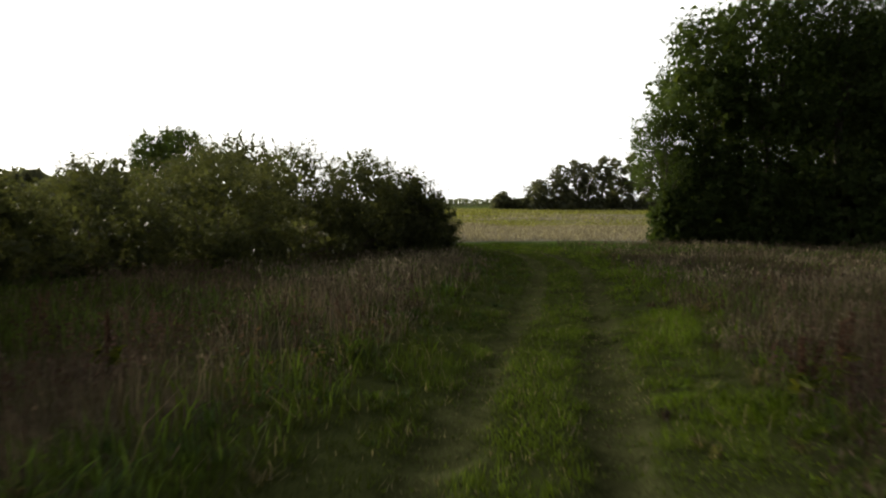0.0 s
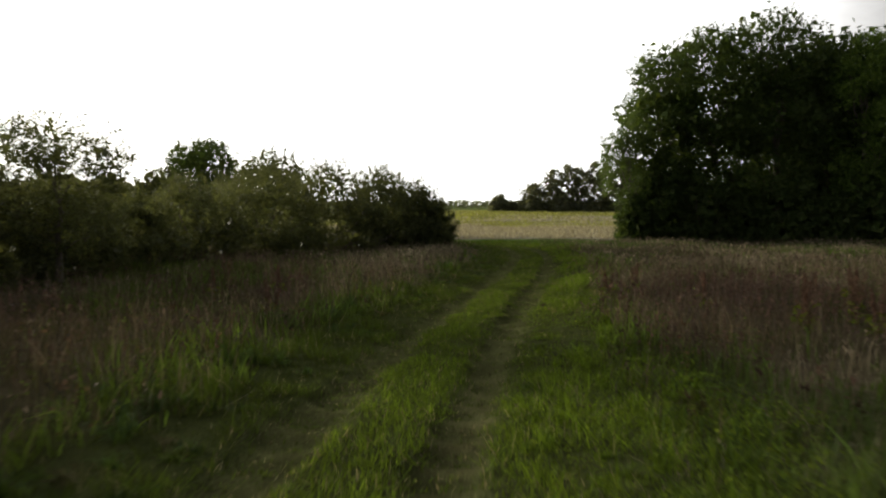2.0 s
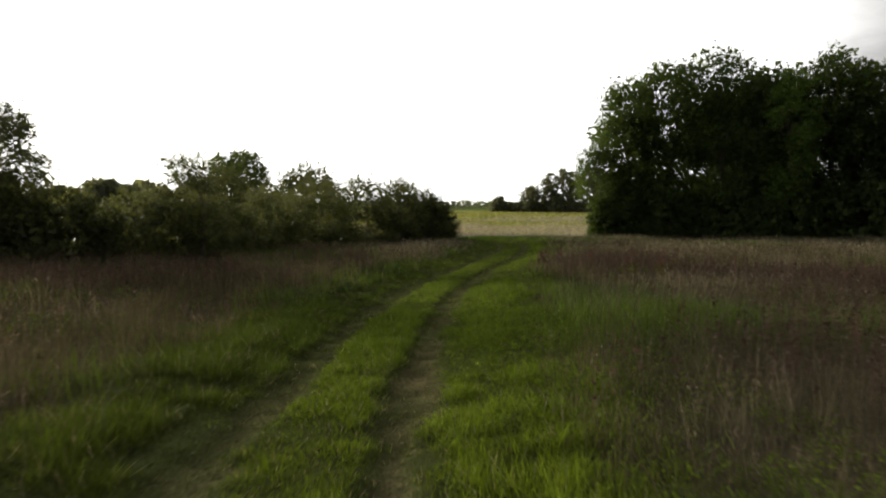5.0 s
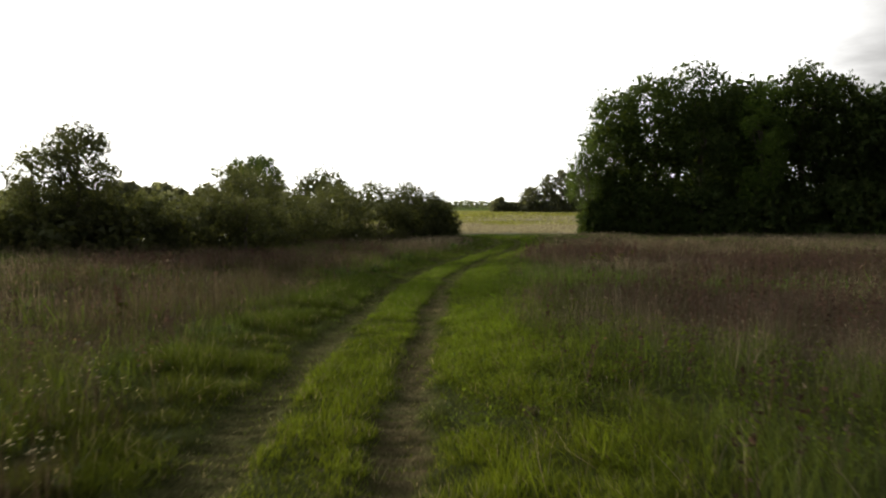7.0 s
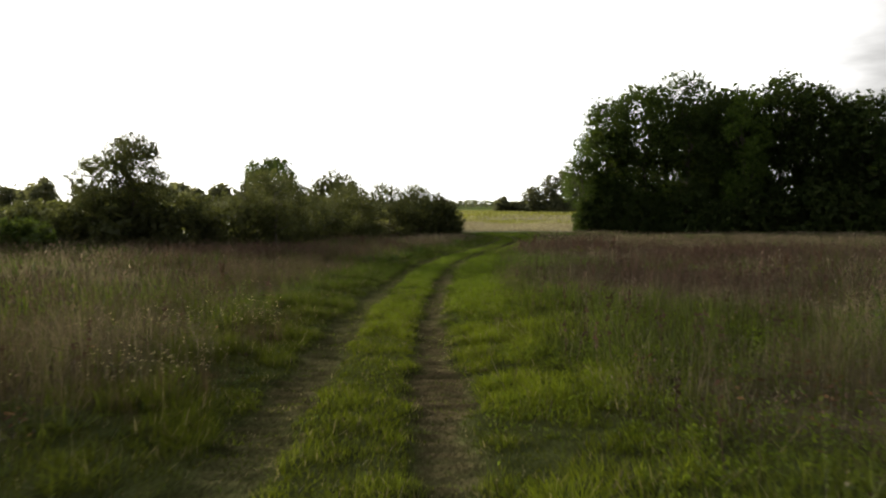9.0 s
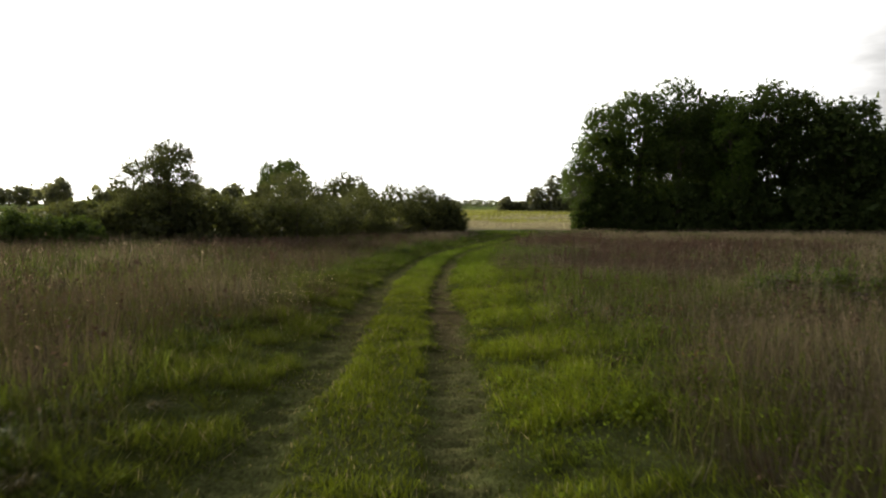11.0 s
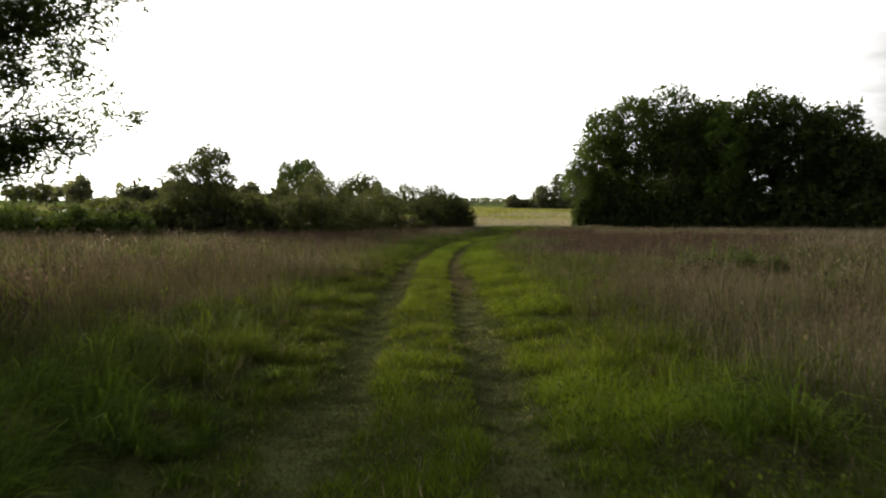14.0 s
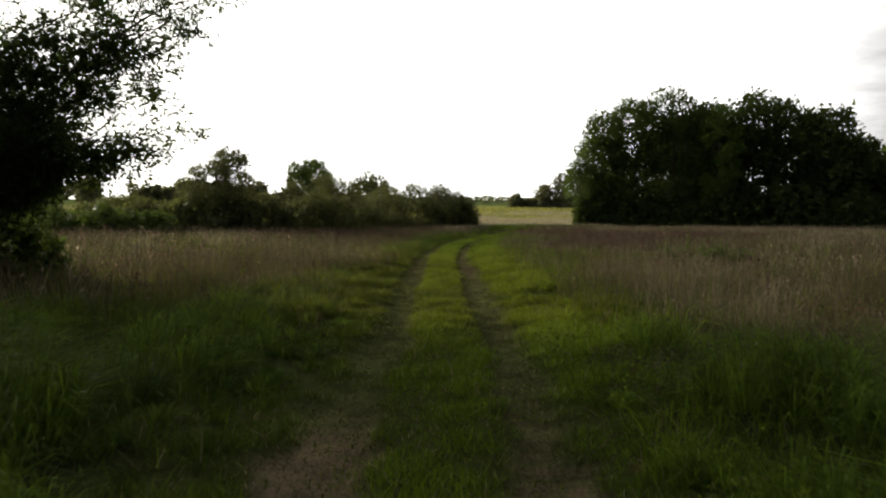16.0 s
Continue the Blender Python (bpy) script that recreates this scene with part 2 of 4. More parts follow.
def brown(x, y):
    """How far the standing hay has gone brown, 0 to 1."""
    d = aside(x, y)
    n = 0.3 * vnoise(x, y, 7.0, 11) + 0.42 * vnoise(x, y, 2.6, 12) + 0.28 * vnoise(x, y, 1.0, 13)
    patch = np.exp(-(((x - 7.0) / 5.0) ** 2 + ((y + 3.5) / 4.0) ** 2)) * 0.26 + np.exp(-(((x - 9) / 6) ** 2 + ((y - 12) / 8) ** 2)) * 0.12 + np.exp(-(((x - 5.5) / 2.4) ** 2 + ((y + 10.5) / 4.5) ** 2)) * 0.1
    lush = np.exp(-(((x - 7) / 5) ** 2 + ((y + 8) / 7) ** 2)) * 0.15 + np.exp(-(((x - 4) / 3.0) ** 2 + ((y + 4) / 4.0) ** 2)) * 0.3 + np.exp(-(((x - 6.5) / 3.5) ** 2 + ((y + 8.5) / 3.0) ** 2)) * 0.14 + np.exp(-(((x - 3.6) / 2.4) ** 2 + ((y + 8.0) / 2.8) ** 2)) * 0.26 + 0.13 * (1 - smooth(x, -4, -1)) * smooth(y, -2, 8) + np.exp(-(((x + 5) / 3.5) ** 2 + ((y + 40) / 6) ** 2)) * 0.4 + np.exp(-(((x - 3.2) / 2.8) ** 2 + ((y + 20.5) / 3.4) ** 2)) * 0.4 - np.exp(-(((x - 5.4) / 2.8) ** 2 + ((y + 29) / 5.2) ** 2)) * 0.32 - np.exp(-(((x + 7.8) / 3.6) ** 2 + ((y + 27.5) / 4.5) ** 2)) * 0.3
    return smooth(n + patch - lush + 0.19 * smooth(np.abs(d), 2.0, 4.6), 0.42, 0.72)


# ---- mesh helpers ----


def mesh_from(name, verts, quads=None, tris=None, tint=None, mat=None, soft=False):
    me = bpy.data.meshes.new(name)
    verts = np.asarray(verts, dtype=np.float32)
    parts, sizes = [], []
    if quads is not None and len(quads):
        parts.append(np.asarray(quads, dtype=np.int32).ravel())
        sizes.append(np.full(len(quads), 4, dtype=np.int32))
    if tris is not None and len(tris):
        parts.append(np.asarray(tris, dtype=np.int32).ravel())
        sizes.append(np.full(len(tris), 3, dtype=np.int32))
    loops, size = np.concatenate(parts), np.concatenate(sizes)
    start = np.concatenate(([0], np.cumsum(size)[:-1])).astype(np.int32)
    me.vertices.add(len(verts))
    me.vertices.foreach_set("co", verts.ravel())
    me.loops.add(len(loops))
    me.loops.foreach_set("vertex_index", loops)
    me.polygons.add(len(size))
    me.polygons.foreach_set("loop_start", start)
    me.polygons.foreach_set("loop_total", size)
    me.update(calc_edges=True)
    if tint is not None:
        a = me.attributes.new("tint", "FLOAT_COLOR", "POINT")
        rgba = np.ones((len(verts), 4), dtype=np.float32)
        rgba[:, :3] = tint
        a.data.foreach_set("color", rgba.ravel())
    if soft:
        me.shade_smooth()
    if mat:
        me.materials.append(mat)
    return me


def part(name, me, parent, label=""):
    ob = new(name, me)
    ob.parent = parent
    return tagged(ob, label)


def thing(name, x, y, z, label, category, group=""):
    ob = new(name)
    ob.empty_display_size = 0.3
    ob.matrix_world = pose(x, y, z)
    return tagged(ob, label, category, group)


def tube(points, radii, sides=7):
    """Verts and quads of a tapered tube along points."""
    pts = np.asarray(points, float)
    way = np.gradient(pts, axis=0)
    way /= np.linalg.norm(way, axis=1)[:, None]
    ref = np.array([0.31, 0.95, 0.05])
    a = np.cross(way, ref)
    a /= np.linalg.norm(a, axis=1)[:, None]
    b = np.cross(way, a)
    ang = np.linspace(0, 2 * np.pi, sides, endpoint=False)
    ring = a[:, None, :] * np.cos(ang)[None, :, None] + b[:, None, :] * np.sin(ang)[None, :, None]
    v = (pts[:, None, :] + ring * np.asarray(radii)[:, None, None]).reshape(-1, 3)
    q = []
    for k in range(len(pts) - 1):
        for s in range(sides):
            q.append((k * sides + s, k * sides + (s + 1) % sides, (k + 1) * sides + (s + 1) % sides, (k + 1) * sides + s))
    return v, q


def tubes(list_of):
    vs, qs, n = [], [], 0
    for v, q in list_of:
        vs.append(v)
        qs.append(np.asarray(q) + n)
        n += len(v)
    return np.concatenate(vs), np.concatenate(qs)


def leaf_cards(c, length, width, tint, tri=False):
    """A folded four-cornered leaf at every centre, turned at random (tri: a three-cornered one)."""
    n = len(c)
    a = rng.normal(size=(n, 3))
    a[:, 2] *= 0.6
    a /= np.linalg.norm(a, axis=1)[:, None]
    b = np.cross(a, rng.normal(size=(n, 3)))
    b /= np.linalg.norm(b, axis=1)[:, None]
    s = rng.uniform(0.65, 1.35, (n, 1))
    a, b = a * length * s * 0.5, b * width * s * 0.5
    if tri:
        return np.stack((c - a + b, c - a - b, c + a), axis=1).reshape(-1, 3), np.arange(3 * n).reshape(-1, 3), np.repeat(tint, 3, axis=0)
    fold = np.cross(a, b) / (length * 0.9)
    v = np.stack((c - a, c + b + fold - a * 0.15, c + a, c - b + fold - a * 0.15), axis=1).reshape(-1, 3)
    return v, np.arange(4 * n).reshape(-1, 4), np.repeat(tint, 4, axis=0)


def leaf_tints(n, base, spread=0.2, yellow=0.15):
    k = np.exp(rng.normal(0, spread, (n, 1)))
    t = np.asarray(base)[None, :] * k
    y = rng.random((n, 1)) ** 3 * yellow
    return t * (1 - y) + np.array([[0.16, 0.13, 0.03]]) * y


# ---- ground ----


def grey_share(x, y):
    """How far the field has gone to grey seed: most in front, in drifts behind."""
    line = y + 26 * (vnoise(x, y, 15, 23, False) - 0.5) + 7 * (vnoise(x * 0.4, y, 4, 24, False) - 0.5)
    drift = 0.40 * vnoise(x * 0.2, y, 9, 27, False) + 0.34 * vnoise(x * 0.3, y, 4, 29, False)
    return (1 - smooth(line, 68, 80)) * 0.8 + drift


def build_ground():
    xs = np.concatenate((-np.geomspace(2600, 13, 12), np.arange(-12, -5.6, 0.6), np.arange(-5.6, -2.6, 0.16), np.arange(-2.6, 1.5, 0.1), np.arange(1.5, 5.0, 0.17), np.arange(5.0, 14, 0.9), np.geomspace(15, 2600, 12)))
    ys = np.concatenate((-np.geomspace(2600, 56, 18), np.arange(-54, -48, 0.5), np.arange(-48, -44, 0.12), np.arange(-44, -18, 0.09), np.arange(-18, -12, 0.12), np.arange(-12, 6, 0.18), np.arange(6, 45, 0.4), np.arange(45, 160, 2.0), np.geomspace(162, 3000, 30)))
    X, Y = np.meshgrid(xs, ys)
    x, y = X.ravel(), Y.ravel()
    z = height(x, y)
    nx, ny = len(xs), len(ys)
    i = np.arange(nx * ny).reshape(ny, nx)
    q = np.stack((i[:-1, :-1], i[:-1, 1:], i[1:, 1:], i[1:, :-1]), axis=-1).reshape(-1, 4)
    d = aside(x, y)
    r = rut(d, y)[:, None]
    b = brown(x, y)[:, None]
    green, hay, soil = np.array([[0.034, 0.042, 0.014]]), np.array([[0.050, 0.042, 0.026]]), np.array([[0.098, 0.068, 0.042]])
    t = green * (1 - b) + hay * b
    verge = (1 - smooth(np.abs(d), 1.8, 3.2))[:, None] * (1 - smooth(y, 28, 40))[:, None]
    t = t * (1 - verge) + np.array([[0.038, 0.044, 0.015]]) * verge
    bare = np.clip(1.25 * r ** 3 * (0.25 + 1.2 * vnoise(x, y, 1.6, 21)[:, None]), 0, 1)
    # worn through to soil in stretches, olive and matted elsewhere
    t = t * (1 - 0.75 * r) + (np.array([[0.058, 0.062, 0.024]]) + (1 - smooth(y, -34, -27))[:, None] * np.array([[0.006, 0.010, 0.002]])) * 0.75 * r
    bare = bare * np.interp(y, [-47, -42, -39.5, -29, -26, -20, -12, -5, 5], [1, 0.9, 0.2, 0.3, 0.9, 0.7, 0.6, 0.3, 0.08])[:, None] * np.where(d < 0, np.interp(y, [-41, -38.5, -28, -26, -22], [1.0, 0.4, 0.4, 0.7, 0.45]), 1.0)[:, None]
    bare = np.clip(bare * 0.8 + r * worn_out(d, y)[:, None] * smooth(0.65 * vnoise(x, y, 0.75, 26) + 0.35 * vnoise(x, y, 0.22, 28), 0.44, 0.54)[:, None], 0, 1)
    lug = ladder(x, y, d) * (1 - 0.85 * worn_out(d, y))
    bare = bare * (0.62 + 0.38 * lug)[:, None]
    t = t * (1 - bare) + (soil + worn_out(d, y)[:, None] * np.array([[0.034, 0.024, 0.022]])) * bare
    # the field beyond the hedge: flowering yellow-green with grey seeding patches
    f = smooth(y + 3 * vnoise(x, y, 9, 22), 44, 49)[:, None]
    seed = smooth(grey_share(x, y), 0.42, 0.6)[:, None]
    crop = np.array([[0.20, 0.205, 0.055]]) * (1 - seed) + np.array([[0.215, 0.19, 0.155]]) * seed
    t = t * (1 - f) + crop * f
    strip = (smooth(y + 2 * vnoise(x, y, 3, 25), 37, 40) * (1 - smooth(y, 44, 47)) * smooth(x, -3, 1) * (1 - smooth(x, 9, 14)))[:, None]
    t = t * (1 - strip) + np.array([[0.07, 0.115, 0.02]]) * strip
    away = smooth(y, 160, 240)[:, None]
    t = t * (1 - away) + np.array([[0.09, 0.12, 0.04]]) * away
    ob = new("ground", mesh_from("ground", np.stack((x, y, z), axis=1), quads=q, tint=t, mat=SOIL, soft=True))
    tagged(ob, "rough meadow ground with two bare wheel ruts", "ground", kind="structure")


build_ground()

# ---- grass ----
# brown of dead thatch, also mixed into blade feet to paint shade there
THATCH_SHADE = np.array([0.072, 0.060, 0.026])
GREEN, LUSH, DEEP = np.array([0.070, 0.090, 0.013]), np.array([0.108, 0.138, 0.012]), np.array([0.047, 0.066, 0.018])
STRAW, HAY, RUST, UMBER = np.array([0.25, 0.212, 0.146]), np.array([0.144, 0.120, 0.084]), np.array([0.082, 0.062, 0.042]), np.array([0.046, 0.033, 0.027])


def scatter(x0, x1, y0, y1, per_m2):
    n = int((x1 - x0) * (y1 - y0) * per_m2)
    return rng.uniform(x0, x1, n), rng.uniform(y0, y1, n)


def blades(x, y, tall, wide, base, tip, lean=0.35, z=None, simple=False):
    """Bent tapering blades (simple: one straight sliver each): verts, quads, tris, tints."""
    n = len(x)
    z = height(x, y) - 0.01 if z is None else z
    turn = rng.uniform(0, 2 * np.pi, n)
    side = np.stack((np.cos(turn), np.sin(turn), np.zeros(n)), axis=1) * (np.asarray(wide) * 0.5)[:, None]
    bend = rng.uniform(0, 2 * np.pi, n)
    out = np.minimum(np.abs(rng.normal(0, lean, n)), np.asarray(lean) * 1.8) * tall
    over = np.stack((np.cos(bend) * out, np.sin(bend) * out, np.zeros(n)), axis=1)
    root = np.stack((x, y, z), axis=1)
    if simple:
        top = root + over + np.stack((np.zeros(n), np.zeros(n), tall), axis=1)
        v = np.stack((root - side, root + side, top), axis=1).reshape(-1, 3)
        return v, np.zeros((0, 4), int), np.arange(3 * n).reshape(-1, 3), np.stack((base, base, tip), axis=1).reshape(-1, 3)
    mid = root + over * 0.32 + np.stack((np.zeros(n), np.zeros(n), tall * 0.55), axis=1)
    top = root + over + np.stack((np.zeros(n), np.zeros(n), tall), axis=1)
    v = np.stack((root - side * 0.8, root + side * 0.8, mid + side, mid - side, top), axis=1).reshape(-1, 3)
    k = np.arange(n)[:, None] * 5
    q = k + np.array([[0, 1, 2, 3]])
    t = k + np.array([[3, 2, 4]])
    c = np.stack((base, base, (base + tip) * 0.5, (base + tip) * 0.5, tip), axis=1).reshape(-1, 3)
    return v, q, t, c


def joined(sets):
    vs, qs, ts, cs, n = [], [], [], [], 0
    for v, q, t, c in sets:
        vs.append(v)
        cs.append(c)
        if len(q):
            qs.append(q + n)
        if len(t):
            ts.append(t + n)
        n += len(v)
    return np.concatenate(vs), (np.concatenate(qs) if qs else None), (np.concatenate(ts) if ts else None), np.concatenate(cs)


def stuff(name, sets, mat, label, category):
    v, q, t, c = joined(sets)
    ob = new(name, mesh_from(name, v, q, t, c, mat))
    return tagged(ob, label, category, kind="stuff")


def vary(n, colour, spread=0.3):
    return np.asarray(colour)[None, :] * np.exp(rng.normal(0, spread, (n, 1)))


def pick(mask, *arrays):
    return [a[mask] for a in arrays]


def freshen(tint, y):
    """Grass is a cooler, fresher green towards the hedge's end, and again at the track's near end."""
    k = np.maximum(smooth(y, -24, -8), 1.0 * (1 - smooth(y, -39, -34)))[:, None]
    return tint * (1 - k * np.array([[0.17, 0.0, 0.0]]))


def turf(y0, y1, per_m2, wide):
    """Short grass on the track's crown and its two verges."""
    x, y = scatter(-6.5, 9, y0, y1, per_m2)
    d = aside(x, y)
    r = rut(d, y)
    clump = np.clip(0.55 * vnoise(x, y, 0.38, 31) + 0.45 * vnoise(x, y, 1.3, 32), 0, 1)
    clump = smooth(clump, 0.22, 0.78)
    keep = (np.abs(d) < 3.4) & (y < 45) & (rng.random(len(x)) > r * (0.2 + 0.55 * (1 - smooth(y, -14, 2)) * (0.25 + 0.75 * r ** 2) * (0.55 + 0.45 * smooth(y, -34, -27) + 0.45 * worn_out(d, y))) * np.where(d < 0, 0.82, 1.0)) & (rng.random(len(x)) < (0.4 + 0.7 * clump + 0.25 * (np.abs(d) < 0.5)) * (0.55 + 0.45 * (np.abs(d) < 1.5)))
    keep &= rng.random(len(x)) > 0.8 * smooth(np.abs(d), 1.8, 3.4)
    keep &= rng.random(len(x)) > 0.9 * lush_end(d, y) * smooth(np.abs(d), 1.3, 1.9) * (1 - smooth(vnoise(x, y, 0.7, 5), 0.4, 0.5))
    x, y, d, r, clump = pick(keep, x, y, d, r, clump)
    n = len(x)
    crown = (np.abs(d) < 0.5) * 1.0
    tall = 0.03 + 0.02 * crown + (0.085 - 0.025 * crown) * clump * rng.uniform(0.4, 1.5, n)
    edge = smooth(np.abs(d), 1.0, 1.9)
    tall = tall * (1 - 0.62 * r) + edge * (0.02 + 0.12 * clump * rng.uniform(0.3, 1.6, n))
    lush = np.clip(smooth(d, 0.85, 1.3) * (1 - 0.6 * smooth(d, 2.4, 3.4)) * (1 - 0.5 * smooth(d, 1.7, 2.5) * smooth(y, -3, 3)) * (0.9 - 0.25 * smooth(y, -6, 12)) + 0.75 * (np.abs(d) < 0.5) * (1 - 0.5 * smooth(y, -6, 12)) + 0.28 * (vnoise(x, y, 2.2, 33) - 0.5) - 0.6 * smooth(-d, 0.8, 1.3), 0, 1)[:, None]
    tip = (GREEN * (1 - lush) + LUSH * lush) * np.exp(rng.normal(0, 0.28, (n, 1)))
    # tint darkened between clumps, painting the shaded gaps; left verge dimmed for its shadow
    tip = freshen(tip * ((0.5 + 0.72 * clump + crown * (0.2 - 0.3 * clump)) * (1 - 0.25 * smooth(-d, 0.9, 1.4) * smooth(y, -32, -24)))[:, None], y)
    dry = (rng.random((n, 1)) < 0.06 + 0.2 * r[:, None])
    tip = np.where(dry, vary(n, STRAW * 0.8), tip)
    # feet take thatch brown, which also paints the shade between blades
    return blades(x, y, tall, np.full(n, wide) * rng.uniform(0.6, 1.4, n), tip * 0.75 + THATCH_SHADE * 0.25, tip, 1.0, None, True)


def tussocks(x0, x1, y0, y1, per_m2, per, wide, far=5.5, crown=False, big=1.0):
    """Arching tufts: blades rise from one root and fall over outwards, most of them the way the wind laid them."""
    x, y = scatter(x0, x1, y0, y1, per_m2)
    d = aside(x, y)
    keep = (np.abs(d) > 1.12 + 0.35 * vnoise(x, y, 0.8, 81)) & (np.abs(d) < far + 1.5 * vnoise(x, y, 2.0, 82)) & (vnoise(x, y, 1.7, 83) > 0.3 - 0.25 * (1 - smooth(y, -34, -28)))
    if big > 1:
        keep &= (vnoise(x, y, 0.7, 5) > 0.45) & (rng.random(len(x)) < lush_end(d, y))
    if crown:
        keep = (np.abs(d) < 1.2) & (rng.random(len(x)) > 0.95 * rut(d, y))
    x, y, d = pick(keep, x, y, d)
    n = len(x)
    b = brown(x, y) * (0.0 if crown else 1.0)
    out = smooth(np.abs(d), 1.4, 3.0)
    deep = 1 + 0.45 * (1 - smooth(y, -42, -34)) * out
    size = (0.10 + 0.17 * out) * rng.uniform(0.6, 1.5, n) * deep * (0.7 if crown else 1.0)
    tall = (0.09 + 0.22 * out) * rng.uniform(0.5, 1.4, n) * deep * (0.8 if crown else 1.0)
    tall = tall * (1 - 0.4 * smooth(y, -34, -30) * (1 - smooth(y, -12, -6)))
    size, tall = size * big, np.minimum(tall * big, 0.36 * big)
    kind = rng.random(n)
    lush = (smooth(d, 0.9, 1.5) * (1 - smooth(d, 2.6, 3.8)) * 0.95)[:, None]
    if crown:
        lush = rng.uniform(0.2, 1.0, (n, 1))
    lush = np.maximum(lush, (rng.uniform(0.1, 0.8, n) * (1 - smooth(y, -36, -30)))[:, None])
    lush = lush * (1 - 0.4 * (d > 0) * (1 - smooth(y, -34, -29)))[:, None]
    tint = np.where((kind < np.where(d < 0, 0.65, 0.45))[:, None], DEEP, GREEN) * (1 - lush) + LUSH * 0.9 * lush
    tint = tint * (1 - 0.4 * sorrel(x, y))[:, None]
    tint = freshen(tint, y) * (1.25 if big > 1 else 1.0)
    dead = (rng.random(n) < (0.05 + 0.3 * b) * (big == 1.0))[:, None]
    tint = np.where(dead, np.where((kind < 0.5)[:, None], HAY * np.array([0.55, 0.55, 0.4]), np.where((kind < 0.75)[:, None], UMBER * 1.4, STRAW * np.array([0.45, 0.45, 0.34]))), tint) * np.exp(rng.normal(0, 0.25, (n, 1)))
    wind = 2 * np.pi * vnoise(x, y, 3.0, 84)
    x, y, size, tall, wind = [np.repeat(a, per) for a in (x, y, size, tall, wind)]
    tint = np.repeat(tint, per, axis=0)
    n = len(x)
    way = np.where(rng.random(n) < 0.55, wind + rng.normal(0, 0.6, n), rng.uniform(0, 2 * np.pi, n))
    u = np.stack((np.cos(way), np.sin(way)), axis=1)
    x, y = x + u[:, 0] * size * rng.uniform(-0.2, 0.4, n) + rng.normal(0, 0.03, n), y + u[:, 1] * size * rng.uniform(-0.2, 0.4, n) + rng.normal(0, 0.03, n)
    z = height(x, y) - 0.015
    reach, up, fall = size * rng.uniform(0.4, 1.5, n), tall * rng.uniform(0.45, 1.1, n), rng.uniform(0.35, 1.1, n)
    side = np.stack((-u[:, 1], u[:, 0], rng.normal(0, 0.3, n)), axis=1) * (wide * rng.uniform(0.3, 0.65, n))[:, None]
    root = np.stack((x, y, z), axis=1)
    mid = root + np.stack((u[:, 0] * reach * 0.4, u[:, 1] * reach * 0.4, up * 0.82), axis=1)
    top = root + np.stack((u[:, 0] * reach, u[:, 1] * reach, up * fall), axis=1)
    v = np.stack((root - side * 0.7, root + side * 0.7, mid + side, mid - side, top), axis=1).reshape(-1, 3)
    k = np.arange(n)[:, None] * 5
    tip = tint * np.exp(rng.normal(0, 0.3, (n, 1)))
    return v, k + np.array([[0, 1, 2, 3]]), k + np.array([[3, 2, 4]]), np.repeat(tip, 5, axis=0)


def worn(y0, y1, per_m2, wide):
    """Flattened olive grass and dead leaf in the wheel ruts."""
    x, y = scatter(-4, 6, y0, y1, per_m2)
    d = aside(x, y)
    keep = (np.abs(np.abs(d) - HALF) < 0.45) & (rng.random(len(x)) > 0.7 * rut(d, y) ** 4 * np.where(d < 0, 0.6, 1.0)) & (rng.random(len(x)) < 0.25 + 0.8 * vnoise(x, y, 0.5, 45)) & (y < 40)
    x, y, d = pick(keep, x, y, d)
    n = len(x)
    tip = np.where(rng.random((n, 1)) < 0.12, vary(n, STRAW * 0.24), vary(n, (0.056, 0.074, 0.019)))
    # roots tinted darker than tips, painting the shade close to the soil
    return blades(x, y, rng.uniform(0.015, 0.06, n), np.full(n, wide), tip * 0.8, tip, 1.2)


